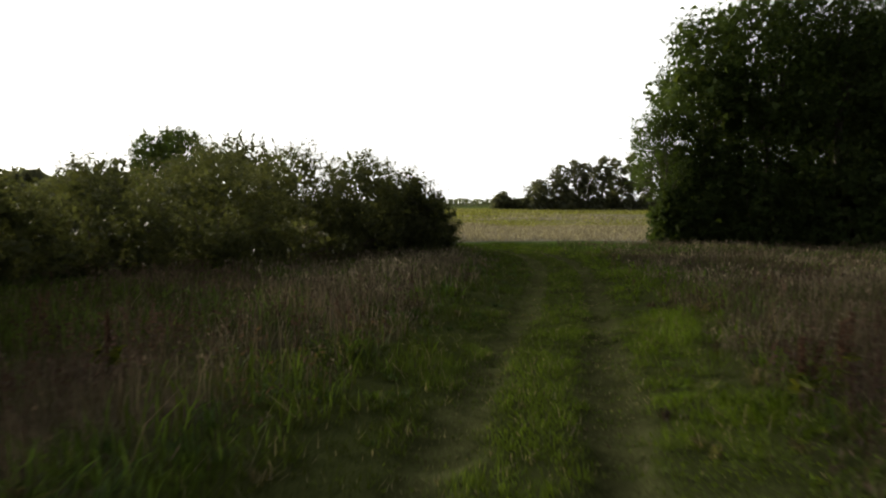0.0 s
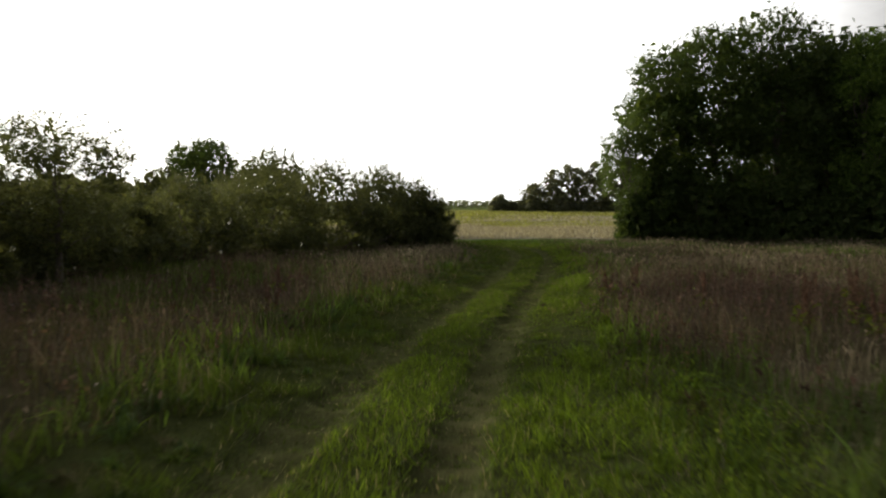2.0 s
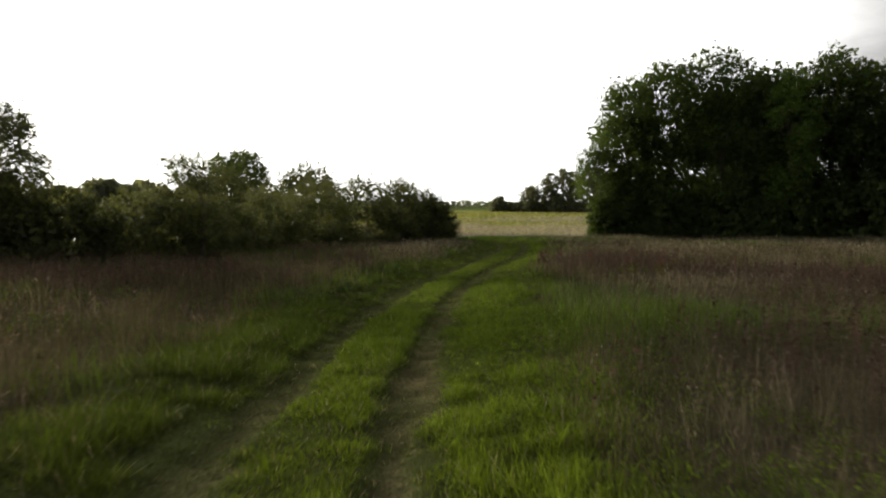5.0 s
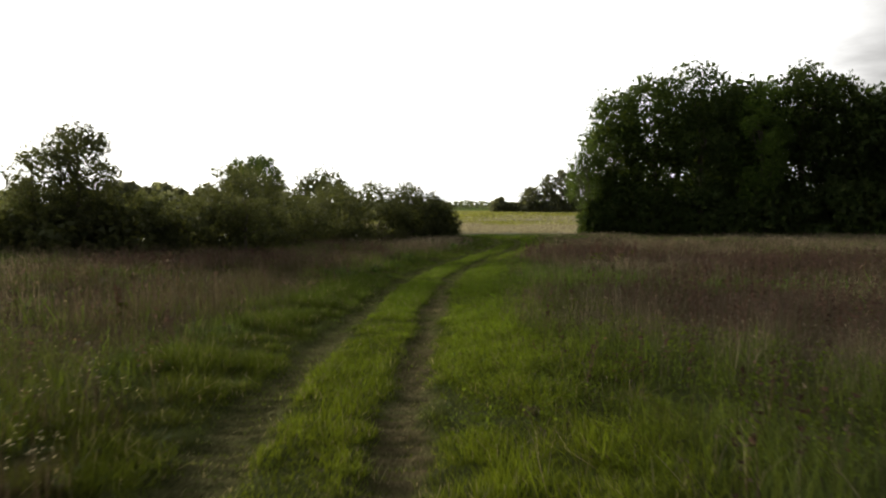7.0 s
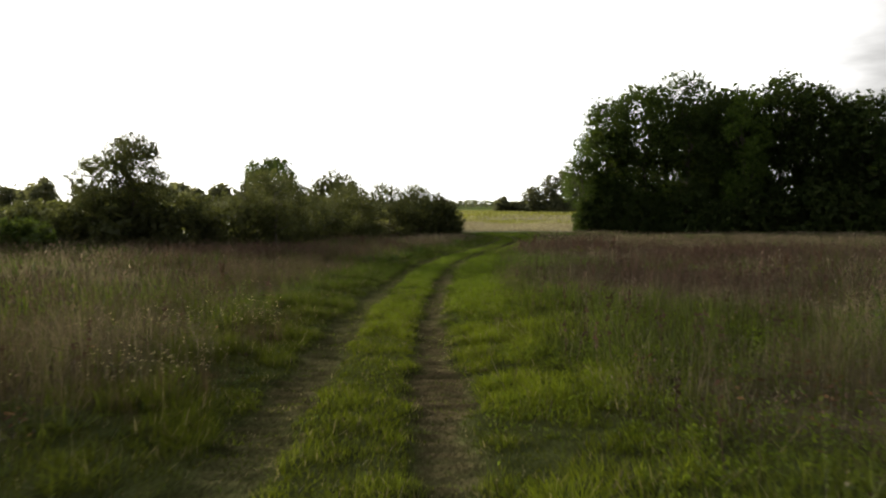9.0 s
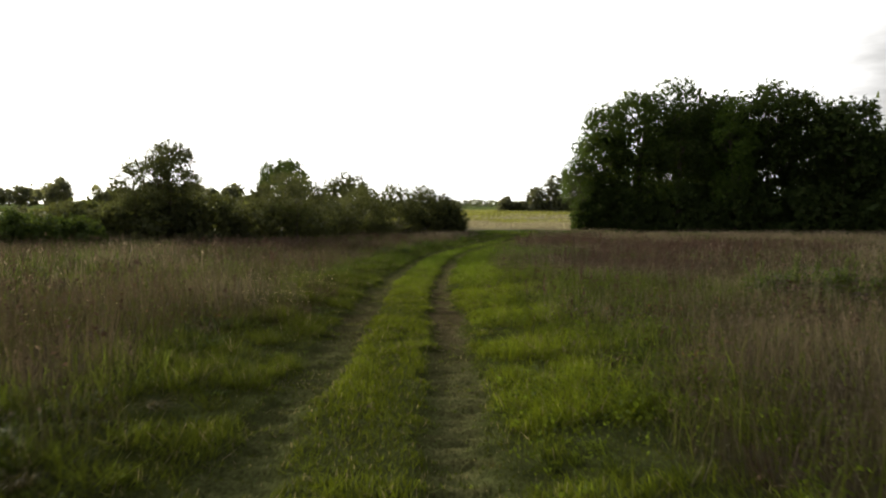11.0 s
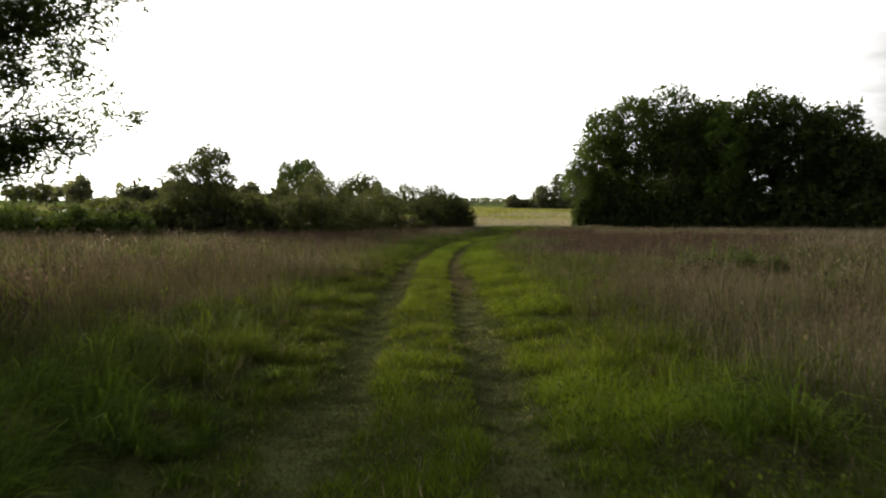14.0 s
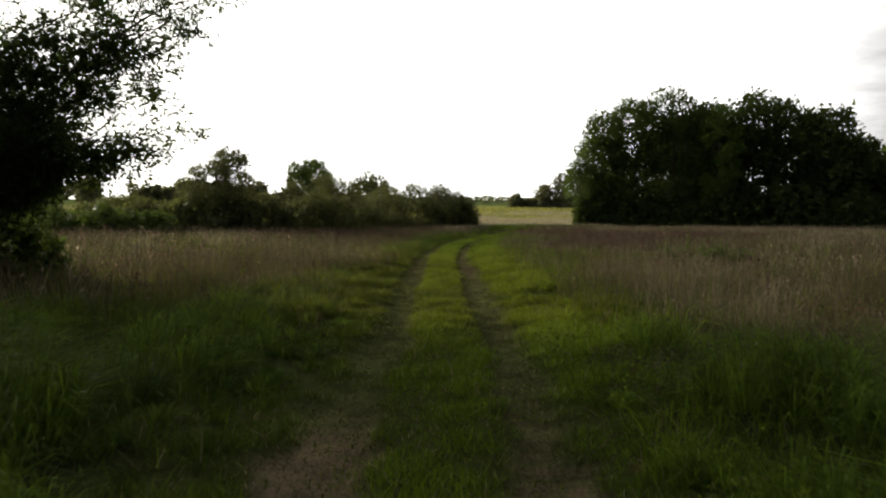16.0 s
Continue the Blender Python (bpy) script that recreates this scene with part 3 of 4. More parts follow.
def hay(x, y, wide, simple=False, min_d=1.75):
    """Meadow grass: green leaf at the foot, brown stems above it."""
    d = aside(x, y)
    edge = min_d + 0.7 * vnoise(x, y, 1.5, 35)
    b = brown(x, y)
    keep = (np.abs(d) > edge) & (y < 40 + 4 * vnoise(x, y, 4, 36))
    keep &= rng.random(len(x)) > (0.75 + 0.2 * (vnoise(x, y, 0.7, 5) < 0.45)) * lush_end(d, y) * (1 - smooth(np.abs(d), 3.6, 5.6))
    x, y, d, b = pick(keep, x, y, d, b)
    n = len(x)
    dry = rng.random(n) < 0.10 + 0.68 * b + 0.35 * sorrel(x, y)
    clump = smooth(0.65 * vnoise(x, y, 0.55, 37) + 0.35 * vnoise(x, y, 2.6, 38), 0.2, 0.8)
    grow = smooth(np.abs(d), 1.5, 3.4)
    tall = np.where(dry, rng.uniform(0.3, 0.7, n), rng.uniform(0.12, 0.5, n)) * (0.3 + 1.15 * clump) * (0.35 + 0.65 * grow) * (1 - 0.55 * smooth(y, 8, 26))
    tall = tall * (1 - 0.3 * sorrel(x, y))
    which = (0.42 * vnoise(x, y, 6.0, 39) + 0.36 * vnoise(x, y, 1.9, 40) + 0.22 * rng.random(n) - 0.12 * (1 - smooth(x, -5, -3)) * smooth(x, -11, -7) * (1 - smooth(y, 8, 18)))[:, None]
    dry_tip = np.where(which < 0.5, RUST, np.where(which < 0.64, HAY, STRAW * 0.72))
    dark = sorrel(x, y)[:, None]
    dry_tip = dry_tip * (1 - dark) + UMBER * dark
    fresh = (np.clip(vnoise(x, y, 3.0, 41) * 1.5 - 0.15, 0, 1) * (1 - 0.45 * smooth(np.abs(d), 2.6, 4.5)))[:, None]
    mottle = (0.2 + 0.6 * vnoise(x, y, 3.2, 46) + 0.65 * vnoise(x, y, 1.2, 42) + 0.45 * vnoise(x, y, 0.45, 43))[:, None]
    fresh = fresh * (1 - 0.8 * dark)
    tip = np.where(dry[:, None], dry_tip, freshen(DEEP * (1 - fresh) + GREEN * fresh, y) * (1 - 0.35 * dark)) * np.exp(np.clip(rng.normal(0, 0.42, (n, 1)), -0.8, 0.6)) * mottle
    # feet tinted darker than tips: shade low in the hay painted in
    foot = np.where(dry[:, None], tip * 0.5 + GREEN * 0.35, tip * 0.75 + THATCH_SHADE * 0.25)
    across = wide * np.where(dry, 0.6, 1.2) * rng.uniform(0.6, 1.4, n)
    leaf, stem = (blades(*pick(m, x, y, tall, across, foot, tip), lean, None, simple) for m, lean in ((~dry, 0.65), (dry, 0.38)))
    return leaf, stem, (x, y, tall, dry, tip)


def seed_heads(x, y, tall, tip, size, chance, each=3):
    """Loose spikelets near the tips of dry stems."""
    k = rng.random(len(x)) < chance
    x, y, tall, tip = pick(k, x, y, tall, tip)
    x, y, tall, tip = np.repeat(x, each), np.repeat(y, each), np.repeat(tall, each), np.repeat(tip, each, axis=0)
    n = len(x)
    c = np.stack((x, y, height(x, y) + tall * rng.uniform(0.8, 1.08, n)), axis=1) + rng.normal(0, size * 0.5, (n, 3)) * np.array([[1, 1, 0.4]])
    a = np.stack((rng.normal(0, 0.5, n), rng.normal(0, 0.5, n), np.ones(n)), axis=1) * (size * rng.uniform(0.5, 1.4, n))[:, None]
    turn = rng.uniform(0, np.pi, n)
    b = np.stack((np.cos(turn), np.sin(turn), np.zeros(n)), axis=1) * (size * 0.42 * rng.uniform(0.5, 1.3, n))[:, None]
    v = np.stack((c - a * 0.5, c + b * 0.5, c + a * 0.5, c - b * 0.5), axis=1).reshape(-1, 3)
    return v, np.arange(4 * n).reshape(-1, 4), np.zeros((0, 3), int), np.repeat(tip * 0.9 * np.exp(rng.normal(0, 0.18, (n, 1))), 4, axis=0)


stuff("track_grass", [worn(-47, -5, 270, 0.011), worn(-5, 30, 130, 0.02), turf(-47, -6, 1850, 0.011), turf(-6, 14, 850, 0.012), turf(14, 44, 260, 0.022)], GRASS,
      "short green grass on the track's crown and verges", "grass")
near_a, near_a_dry, info_a = hay(*scatter(-7, 8, -46, -4, 90), 0.009)
near_s, near_s_dry, info_s = hay(*scatter(-7, 8, -46, -4, 190), 0.0085, True)
near_b, near_b_dry, info_b = hay(*scatter(-9, 14, -4, 16, 100), 0.018)
far_left, far_left_dry, info_c = hay(*scatter(-26, -7, -42, 22, 62), 0.029, True)
far_right, far_right_dry, info_d = hay(*scatter(8, 34, -40, 20, 62), 0.029, True)
back_a, back_a_dry, info_e = hay(*scatter(-14, 60, 16, 42, 40), 0.048, True)
back_b, back_b_dry, _ = hay(*scatter(34, 60, -20, 16, 16), 0.07, True)
back_c, back_c_dry, _ = hay(*scatter(-48, -26, -30, 30, 20), 0.07, True)
stuff("grass_tussocks", [tussocks(-6, 5, -47, -14, 7.0, 50, 0.0068, 2.2), tussocks(-8, 6, -47, -34, 10.0, 100, 0.0066, 4.8, big=1.5), tussocks(-3, 1, -47, -14, 6, 14, 0.006, crown=True), tussocks(-6, 6, -14, 4, 5.5, 36, 0.011, 2.4), tussocks(-6, 9, 4, 15, 4.0, 26, 0.013, 2.6), tussocks(-8, 12, 15, 34, 2.2, 16, 0.026, 3.0)], GRASS, "arching tussocks of green and withered grass beside the track", "grass")
stuff("meadow_grass", [near_a, near_s, near_b, far_left, far_right, back_a, back_b, back_c], GRASS, "uncut green leaf of the meadow grasses", "grass")
stuff("meadow_hay", [near_a_dry, near_s_dry, near_b_dry, far_left_dry, far_right_dry, back_a_dry, back_b_dry, back_c_dry], DRY, "withered brown and straw stems standing in the meadow", "hay")
heads = []
for (x, y, tall, dry, tip), size, chance, each in ((info_a, 0.036, 0.3, 2), (info_s, 0.036, 0.13, 2), (info_b, 0.057, 0.3, 2), (info_c, 0.11, 0.2, 1), (info_d, 0.11, 0.22, 1), (info_e, 0.13, 0.3, 1)):
    heads.append(seed_heads(*pick(dry, x, y, tall, tip), size, chance, each))
stuff("seed_heads", heads, DRY, "brown and straw seed heads of meadow grasses", "seed heads")


def sorrel_spikes():
    """Dead red-brown seed spikes of sorrel and dock, thick where they crowd out the hay."""
    x, y = scatter(-16, 19, -34, 20, 12)
    s = sorrel(x, y)
    keep = (np.abs(aside(x, y)) > 2.3) & (rng.random(len(x)) < np.maximum(smooth(s, 0.3, 0.95), 0.2 * smooth(vnoise(x, y, 1.4, 17), 0.45, 0.75)))
    x, y, s = pick(keep, x, y, s)
    n, per = len(x), 13
    tall = rng.uniform(0.42, 0.8, n)
    root = np.stack((x, y, height(x, y)), axis=1)
    top = root + np.stack((rng.normal(0, 0.07, n), rng.normal(0, 0.07, n), tall), axis=1)
    stem = vary(n, (0.075, 0.046, 0.036), 0.25)
    turn = rng.uniform(0, np.pi, n)
    side = np.stack((np.cos(turn), np.sin(turn), np.zeros(n)), axis=1) * 0.006
    v = np.stack((root - side, root + side, top), axis=1).reshape(-1, 3)
    sets = [(v, np.zeros((0, 4), int), np.arange(3 * n).reshape(-1, 3), np.repeat(stem, 3, axis=0))]
    k = rng.uniform(0.45, 1.0, (n, per, 1))
    c = (root[:, None] * (1 - k) + top[:, None] * k + rng.normal(0, 0.03, (n, per, 3)) * (1.35 - k)).reshape(-1, 3)
    v, q, t = leaf_cards(c, 0.05, 0.03, np.repeat(vary(n, (0.057, 0.036, 0.026), 0.35), per, axis=0), True)
    sets.append((v, np.zeros((0, 4), int), q, t))
    stuff("sorrel_spikes", sets, DRY, "dead red-brown sorrel and dock spikes crowding the meadow", "weeds")


sorrel_spikes()


def field_plants():
    """The sown field: grey seeding plants in front, yellow-green flowers behind."""
    sets = []
    for y0, y1, x1, per_m2, wide, top in ((46, 76, 40, 20, 0.08, 0.4), (76, 150, 75, 3.4, 0.24, 0.26)):
        x, y = scatter(-14, x1, y0, y1, per_m2)
        n = len(x)
        grey = grey_share(x, y) + rng.normal(0, 0.08, n)
        tip = np.where((grey > 0.5)[:, None], vary(n, (0.27, 0.24, 0.20), 0.3), vary(n, (0.21, 0.215, 0.06), 0.3))
        # feet a little darker, shade among the plants put into the tint
        sets.append(blades(x, y, top * rng.uniform(0.35, 1.0, n), np.full(n, wide), tip * 0.85, tip, 0.5, None, True))
    stuff("field_crop", sets, GRASS, "yellow-green flowering field crop with grey seeding patches", "crop")


field_plants()


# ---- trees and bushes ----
# far leaves paled and greyed: the haze of distance is in their colour
FAR_HAZE = (0.14, 0.15, 0.105)
# THORN is hawthorn green, lightened and greyed to paint the glare veiling the hedge
OAK, ASH, THORN, LIT = (0.045, 0.070, 0.020), (0.060, 0.092, 0.024), (0.082, 0.094, 0.044), (0.078, 0.125, 0.024)


def reseed(x, y):
    """Each plant grows from a seed of its own place."""
    global rng
    rng = np.random.default_rng(int(abs(x) * 1000 + abs(y) * 7919) + 5)


def limb_line(a, b, sag, steps=6):
    a, b = np.asarray(a, float), np.asarray(b, float)
    k = np.linspace(0, 1, steps)[:, None]
    p = a * (1 - k) + b * k
    p[:, 2] += np.sin(np.pi * k[:, 0]) * sag
    p[1:-1] += rng.normal(0, 0.03 * np.linalg.norm(b - a), (steps - 2, 3))
    return p


def lobes_of(tall, bottom, radius, count, ry=1.0, dome=False, puff=1.0):
    """Centres and radii of the rounded leaf masses that make up a crown."""
    i = np.arange(count) + 0.5
    up = 1 - 2 * i / count
    if dome:
        up = 1 - i / count
    turn = i * 2.39996 + rng.uniform(0, 6.28)
    u = np.stack((np.sqrt(1 - up ** 2) * np.cos(turn), np.sqrt(1 - up ** 2) * np.sin(turn), up), axis=1) + rng.normal(0, 0.14, (count, 3))
    if dome:
        u[:, 2] = np.abs(u[:, 2])
        # full shoulders: rounder than an egg, not yet a box
        u /= (np.hypot(u[:, 0], u[:, 1]) ** 2.7 + np.abs(u[:, 2]) ** 2.7)[:, None] ** (1 / 2.7)
    else:
        u /= (np.hypot(u[:, 0], u[:, 1]) ** 2.3 + np.abs(u[:, 2]) ** 2.3)[:, None] ** (1 / 2.3)
    half = (tall - bottom) / 2
    mid = bottom + half
    if dome:
        half, mid = tall - bottom, bottom
    size = min(radius, half) * rng.uniform(0.22, 0.42, count) * puff
    k = rng.uniform(0.78, 1.04, count)
    if dome:
        size, k = size * rng.uniform(0.6, 0.85, count), rng.uniform(0.88, 1.02, count)
    inner = rng.random(count) < 0.16
    k[inner] *= rng.uniform(0.3, 0.7, inner.sum())
    c = np.stack((u[:, 0] * k * (radius - size * 0.7), u[:, 1] * k * (radius * ry - size * 0.7), mid + u[:, 2] * k * (half - size * 0.7)), axis=1)
    return c, size


def sprays(c, size, total, per, twig, droop=0.0):
    """Leafy twigs that grow out of each mass: leaf centres, the mass each belongs to, and the twigs' ends."""
    n = max(1, total // per)
    share = size ** 1.4 / np.sum(size ** 1.4)
    which = rng.choice(len(c), n, p=share)
    u = rng.normal(size=(n, 3))
    u[:, 2] += 0.25
    u /= np.linalg.norm(u, axis=1)[:, None]
    base = c[which] + u * (size[which] * rng.uniform(0.25, 0.8, n))[:, None]
    way = u + rng.normal(0, 0.35, (n, 3))
    way[:, 2] += 0.25 - droop
    way /= np.linalg.norm(way, axis=1)[:, None]
    long = twig * rng.uniform(0.45, 1.25, n)
    end = base + way * long[:, None]
    s = rng.random((n, per, 1)) ** 0.8
    spots = base[:, None] * (1 - s) + end[:, None] * s + rng.normal(0, 1, (n, per, 3)) * (long[:, None, None] * 0.24 * (1.15 - s))
    return spots.reshape(-1, 3), np.repeat(which, per), base, end


def twigs(base, end, radius):
    """Three-sided slivers of bark from base to end, all in one mesh: verts and quads."""
    n = len(base)
    way = end - base
    a = np.cross(way, np.array([0.31, 0.2, 0.93]))
    a /= np.linalg.norm(a, axis=1)[:, None] + 1e-6
    b = np.cross(way, a)
    b /= np.linalg.norm(b, axis=1)[:, None] + 1e-6
    rings = []
    for spot, r in ((base, radius), (end, radius * 0.35)):
        for k in range(3):
            rings.append(spot + (a * math.cos(k * 2.094) + b * math.sin(k * 2.094)) * r)
    v = np.stack(rings, axis=1).reshape(-1, 3)
    q = (np.arange(n)[:, None, None] * 6 + np.array([[0, 1, 4, 3], [1, 2, 5, 4], [2, 0, 3, 5]])[None]).reshape(-1, 4)
    return v, q


def tree(name, x, y, tall, radius, label, leaves=9000, leaf=0.24, bottom=None, colour=OAK, lobes=26, limbs=7, ry=1.0, group="", girth=None, boughs=(), per=12, twig=0.8, heart=0, puff=0.85, droop=0.0, twig_share=0.0, tri=True):
    reseed(x, y)
    ob = thing(name, x, y, float(height(np.array([x]), np.array([y]))[0]) - 0.05, label, "tree", group)
    bottom = tall * 0.22 if bottom is None else bottom
    girth = tall * 0.017 if girth is None else girth
    lean = rng.normal(0, 0.02 * tall, 2)
    k = np.linspace(0, 1, 7)
    spine = np.stack((lean[0] * k ** 2, lean[1] * k ** 2, k * tall * 0.82), axis=1)
    spine[1:-1, :2] += rng.normal(0, 0.012 * tall, (5, 2))
    v, q = tube(spine, girth * (1.25 - 1.12 * k) * np.where(k == 0, 1.35, 1.0), 9)
    part("trunk", mesh_from("trunk", v, q, mat=BARK, soft=True), ob)
    c, size = lobes_of(tall, bottom, radius, lobes, ry, puff=puff)
    aims = [c[m] for m in rng.permutation(lobes)[:limbs]]
    # boughs: drooping arms with a string of small leaf masses
    for tip in boughs:
        tip = np.asarray(tip, float)
        root = np.array([0, 0, max(1.5, tip[2] * 0.6)])
        for s in rng.uniform(0.25, 0.94, 10):
            spot = root * (1 - s) + tip * s + rng.normal(0, 0.24, 3)
            c = np.concatenate((c, spot[None]))
            size = np.append(size, rng.uniform(0.34, 0.62) * (1.25 - 0.6 * s))
        aims.append(root * 0.05 + tip * 0.95)
    for aim in aims:
        h = np.clip((aim[2] - bottom) / (tall - bottom) * 0.6 + 0.12, 0.15, 0.78)
        root = np.array([np.interp(h, k, spine[:, a]) for a in range(3)])
        set_of = [tube(limb_line(root, aim, 0.06 * radius), girth * np.linspace(0.3, 0.03, 6), 6)]
        near = np.argsort(np.linalg.norm(c - aim, axis=1))[1:6]
        mid = root * 0.4 + aim * 0.6
        for s in near:
            set_of.append(tube(limb_line(mid, c[s], 0.03 * radius, 4), girth * np.linspace(0.09, 0.016, 4), 5))
        v, q = tubes(set_of)
        part("limb", mesh_from("limb", v, q, mat=BARK, soft=True), ob)
    spots, which, base, end = sprays(c, size, leaves, per, twig, droop)
    if twig_share:
        m = rng.random(len(base)) < twig_share
        v, q = twigs(c[which[::per][m]] * 0.5 + base[m] * 0.5, end[m], leaf * 0.05)
        tagged(part("twigwork", mesh_from("twigwork", v, q, mat=BARK), ob), kind="stuff")
    tint = leaf_tints(len(spots), colour) * np.exp(rng.normal(0, 0.22, (len(c), 1)))[which]
    v, q, t = leaf_cards(spots, leaf, leaf * 0.55, tint, tri)
    if heart:
        # oversized inner leaf cards added to stop sky showing through each mass
        deep = np.repeat(c, heart, axis=0) + rng.normal(0, 0.4, (len(c) * heart, 3)) * np.repeat(size, heart)[:, None]
        v2, q2, t2 = leaf_cards(deep, leaf * 3.0, leaf * 2.4, leaf_tints(len(deep), colour), tri)
        v, q, t = np.concatenate((v, v2)), np.concatenate((q, q2 + len(v))), np.concatenate((t, t2))
    part("crown", mesh_from("crown", v, None if tri else q, q if tri else None, t, LEAVES), ob)
    return ob


def bush(name, x, y, tall, radius, label, leaves=5000, leaf=0.16, colour=THORN, ry=1.0, group="", shoots=14, lobes=60, twig=0.45, core=18, tri=True):
    """A many-stemmed bush, leafy to the ground, with loose shoots on top."""
    reseed(x, y)
    ob = thing(name, x, y, float(height(np.array([x]), np.array([y]))[0]) - 0.05, label, "bush", group)
    c, size = lobes_of(tall, 0.1, radius, lobes, ry, dome=True)
    # skirt of foliage down to the grass
    a = rng.uniform(0, 2 * np.pi, 9)
    skirt = np.stack((np.cos(a) * radius * 0.75, np.sin(a) * radius * ry * 0.75, np.full(9, tall * 0.14)), axis=1)
    c, size = np.concatenate((c, skirt)), np.append(size, np.full(9, radius * 0.26))
    for s in range(5):
        tip = c[rng.integers(len(c))]
        v, q = tube(limb_line((rng.normal(0, 0.2), rng.normal(0, 0.2), 0), tip, 0.1), np.linspace(0.06, 0.012, 6), 6)
        part("stem", mesh_from("stem", v, q, mat=BARK, soft=True), ob)
    spots, which, base, end = sprays(c, size, leaves, 9, min(twig, tall * 0.12))
    extra = []
    tops = c[:, 2] + size * 0.8
    high = np.argsort(-tops - rng.random(len(c)) * 0.5 * tall)
    for s in range(shoots):
        m = high[s % len(c)]
        root = c[m] + np.array([rng.normal(0, 0.4) * size[m], rng.normal(0, 0.4) * size[m], size[m] * 0.5])
        tip = root + np.array([rng.normal(0, 0.25), rng.normal(0, 0.25), rng.uniform(0.5, 1.0)]) * (0.18 + tall * 0.1)
        v, q = tube(limb_line(root, tip, 0.02, 4), np.linspace(0.012, 0.004, 4), 4)
        part("shoot", mesh_from("shoot", v, q, mat=BARK), ob)
        k = rng.random((26, 1)) ** 1.2
        extra.append(root * (1 - k) + tip * k + rng.normal(0, 0.07, (26, 3)) * (1.1 - k))
    if extra:
        spots = np.concatenate([spots] + extra)
    spots[:, 2] = np.maximum(spots[:, 2], 0.05)
    v, q, t = leaf_cards(spots, leaf, leaf * 0.58, leaf_tints(len(spots), colour), tri)
    # oversized inner leaf cards added to keep light from passing through the bush
    heart = np.repeat(c * np.array([[0.84, 0.84, 0.86]]), core, axis=0) + rng.normal(0, 0.09 * radius, (len(c) * core, 3))
    heart[:, 2] = np.clip(heart[:, 2], 0.15, tall * 0.88)
    v2, q2, t2 = leaf_cards(heart, leaf * 3.2, leaf * 2.4, leaf_tints(len(heart), colour), tri)
    q = np.concatenate((q, q2 + len(v)))
    part("foliage", mesh_from("foliage", np.concatenate((v, v2)), None if tri else q, q if tri else None, np.concatenate((t, t2)), LEAVES), ob)
    return ob


# the wood beside the field: airy at its corner and round the gap in its middle, close elsewhere
for x, y, tall, radius, colour, puff, heart in ((16.8, 45.0, 15.2, 3.7, ASH, 1.08, 24), (21.2, 46.0, 17.0, 4.4, ASH, 1.08, 22), (26.0, 46.5, 18.4, 5.4, OAK, 1.08, 26), (30.8, 47.0, 17.2, 4.9, OAK, 1.08, 26),
                                                (36.2, 45.5, 18.0, 4.4, OAK, 1.08, 20), (41.2, 47.0, 16.6, 4.6, OAK, 1.08, 22), (45.0, 45.5, 15.8, 4.6, OAK, 1.08, 20), (49.4, 46.0, 12.2, 3.8, OAK, 1.08, 20), (54.4, 46.5, 9.8, 4.0, OAK, 1.08, 20), (60.0, 47.0, 9.4, 4.2, OAK, 1.08, 20)):
    near = x < 28
    tree("woodland_tree", x, y, tall, radius, "tall broadleaf tree in dark summer leaf at the wood's edge", int((3600 if near else 2100 if x < 42 else 1400) * tall), 0.15 if near else 0.195 if x < 42 else 0.24, tall * (0.16 if heart < 23 else 0.1), colour, 96, 12 if heart < 23 else 7, group="trees of the wood", heart=heart + 3, puff=puff, twig=0.55)
tree("woodland_tree", 13.8, 43.2, 9.4, 2.3, "airy young tree leaning out at the wood's corner", 22000, 0.125, 2.0, ASH, 34, 10, group="trees of the wood", puff=0.72, twig=0.7)
# LIT puts the sunlight on this tree into its leaf colour
tree("woodland_tree", 31.0, 43.0, 15.0, 2.8, "slimmer tree before the wood, its leaves tinted brighter as if sunlit", 30000, 0.18, 2.0, LIT, 40, 7, group="trees of the wood", puff=0.9, twig=0.8, heart=6)
for x, y, tall, radius in ((29.5, 54, 15.6, 4.4), (35.5, 55, 15.0, 4.0), (49, 53, 12.0, 4.6), (57, 53, 9.4, 5.0)):
    tree("woodland_tree", x, y, tall, radius, "broadleaf tree standing deeper in the wood", 9000, 0.5, 1.0, OAK, 34, 6, group="trees of the wood", puff=1.1, twig=1.0, heart=14)
for k in range(14):
    bush("undergrowth", 15.7 + 3.2 * k + rng.normal(0, 0.4), 42.9 + rng.normal(0, 0.5) + 0.02 * k, rng.uniform(3.6, 6.4), 2.7, "dark leafy undergrowth shrub along the wood's edge", 7500 if k < 5 else 3800, 0.165 if k < 5 else 0.22, OAK, 0.8, "undergrowth of the wood", 5)

for x in (20.0, 25.5, 30.6, 36.0, 42.0, 48.0):
    bush("undergrowth", x, 50.0, 5.6, 3.4, "dark shrub deep in the wood", 2200, 0.42, OAK, 0.8, "undergrowth of the wood", 3, lobes=38)
bush("undergrowth", 14.2, 42.6, 3.4, 1.7, "dark leafy undergrowth shrub along the wood's edge", 3600, 0.2, OAK, 1.0, "undergrowth of the wood", 5)

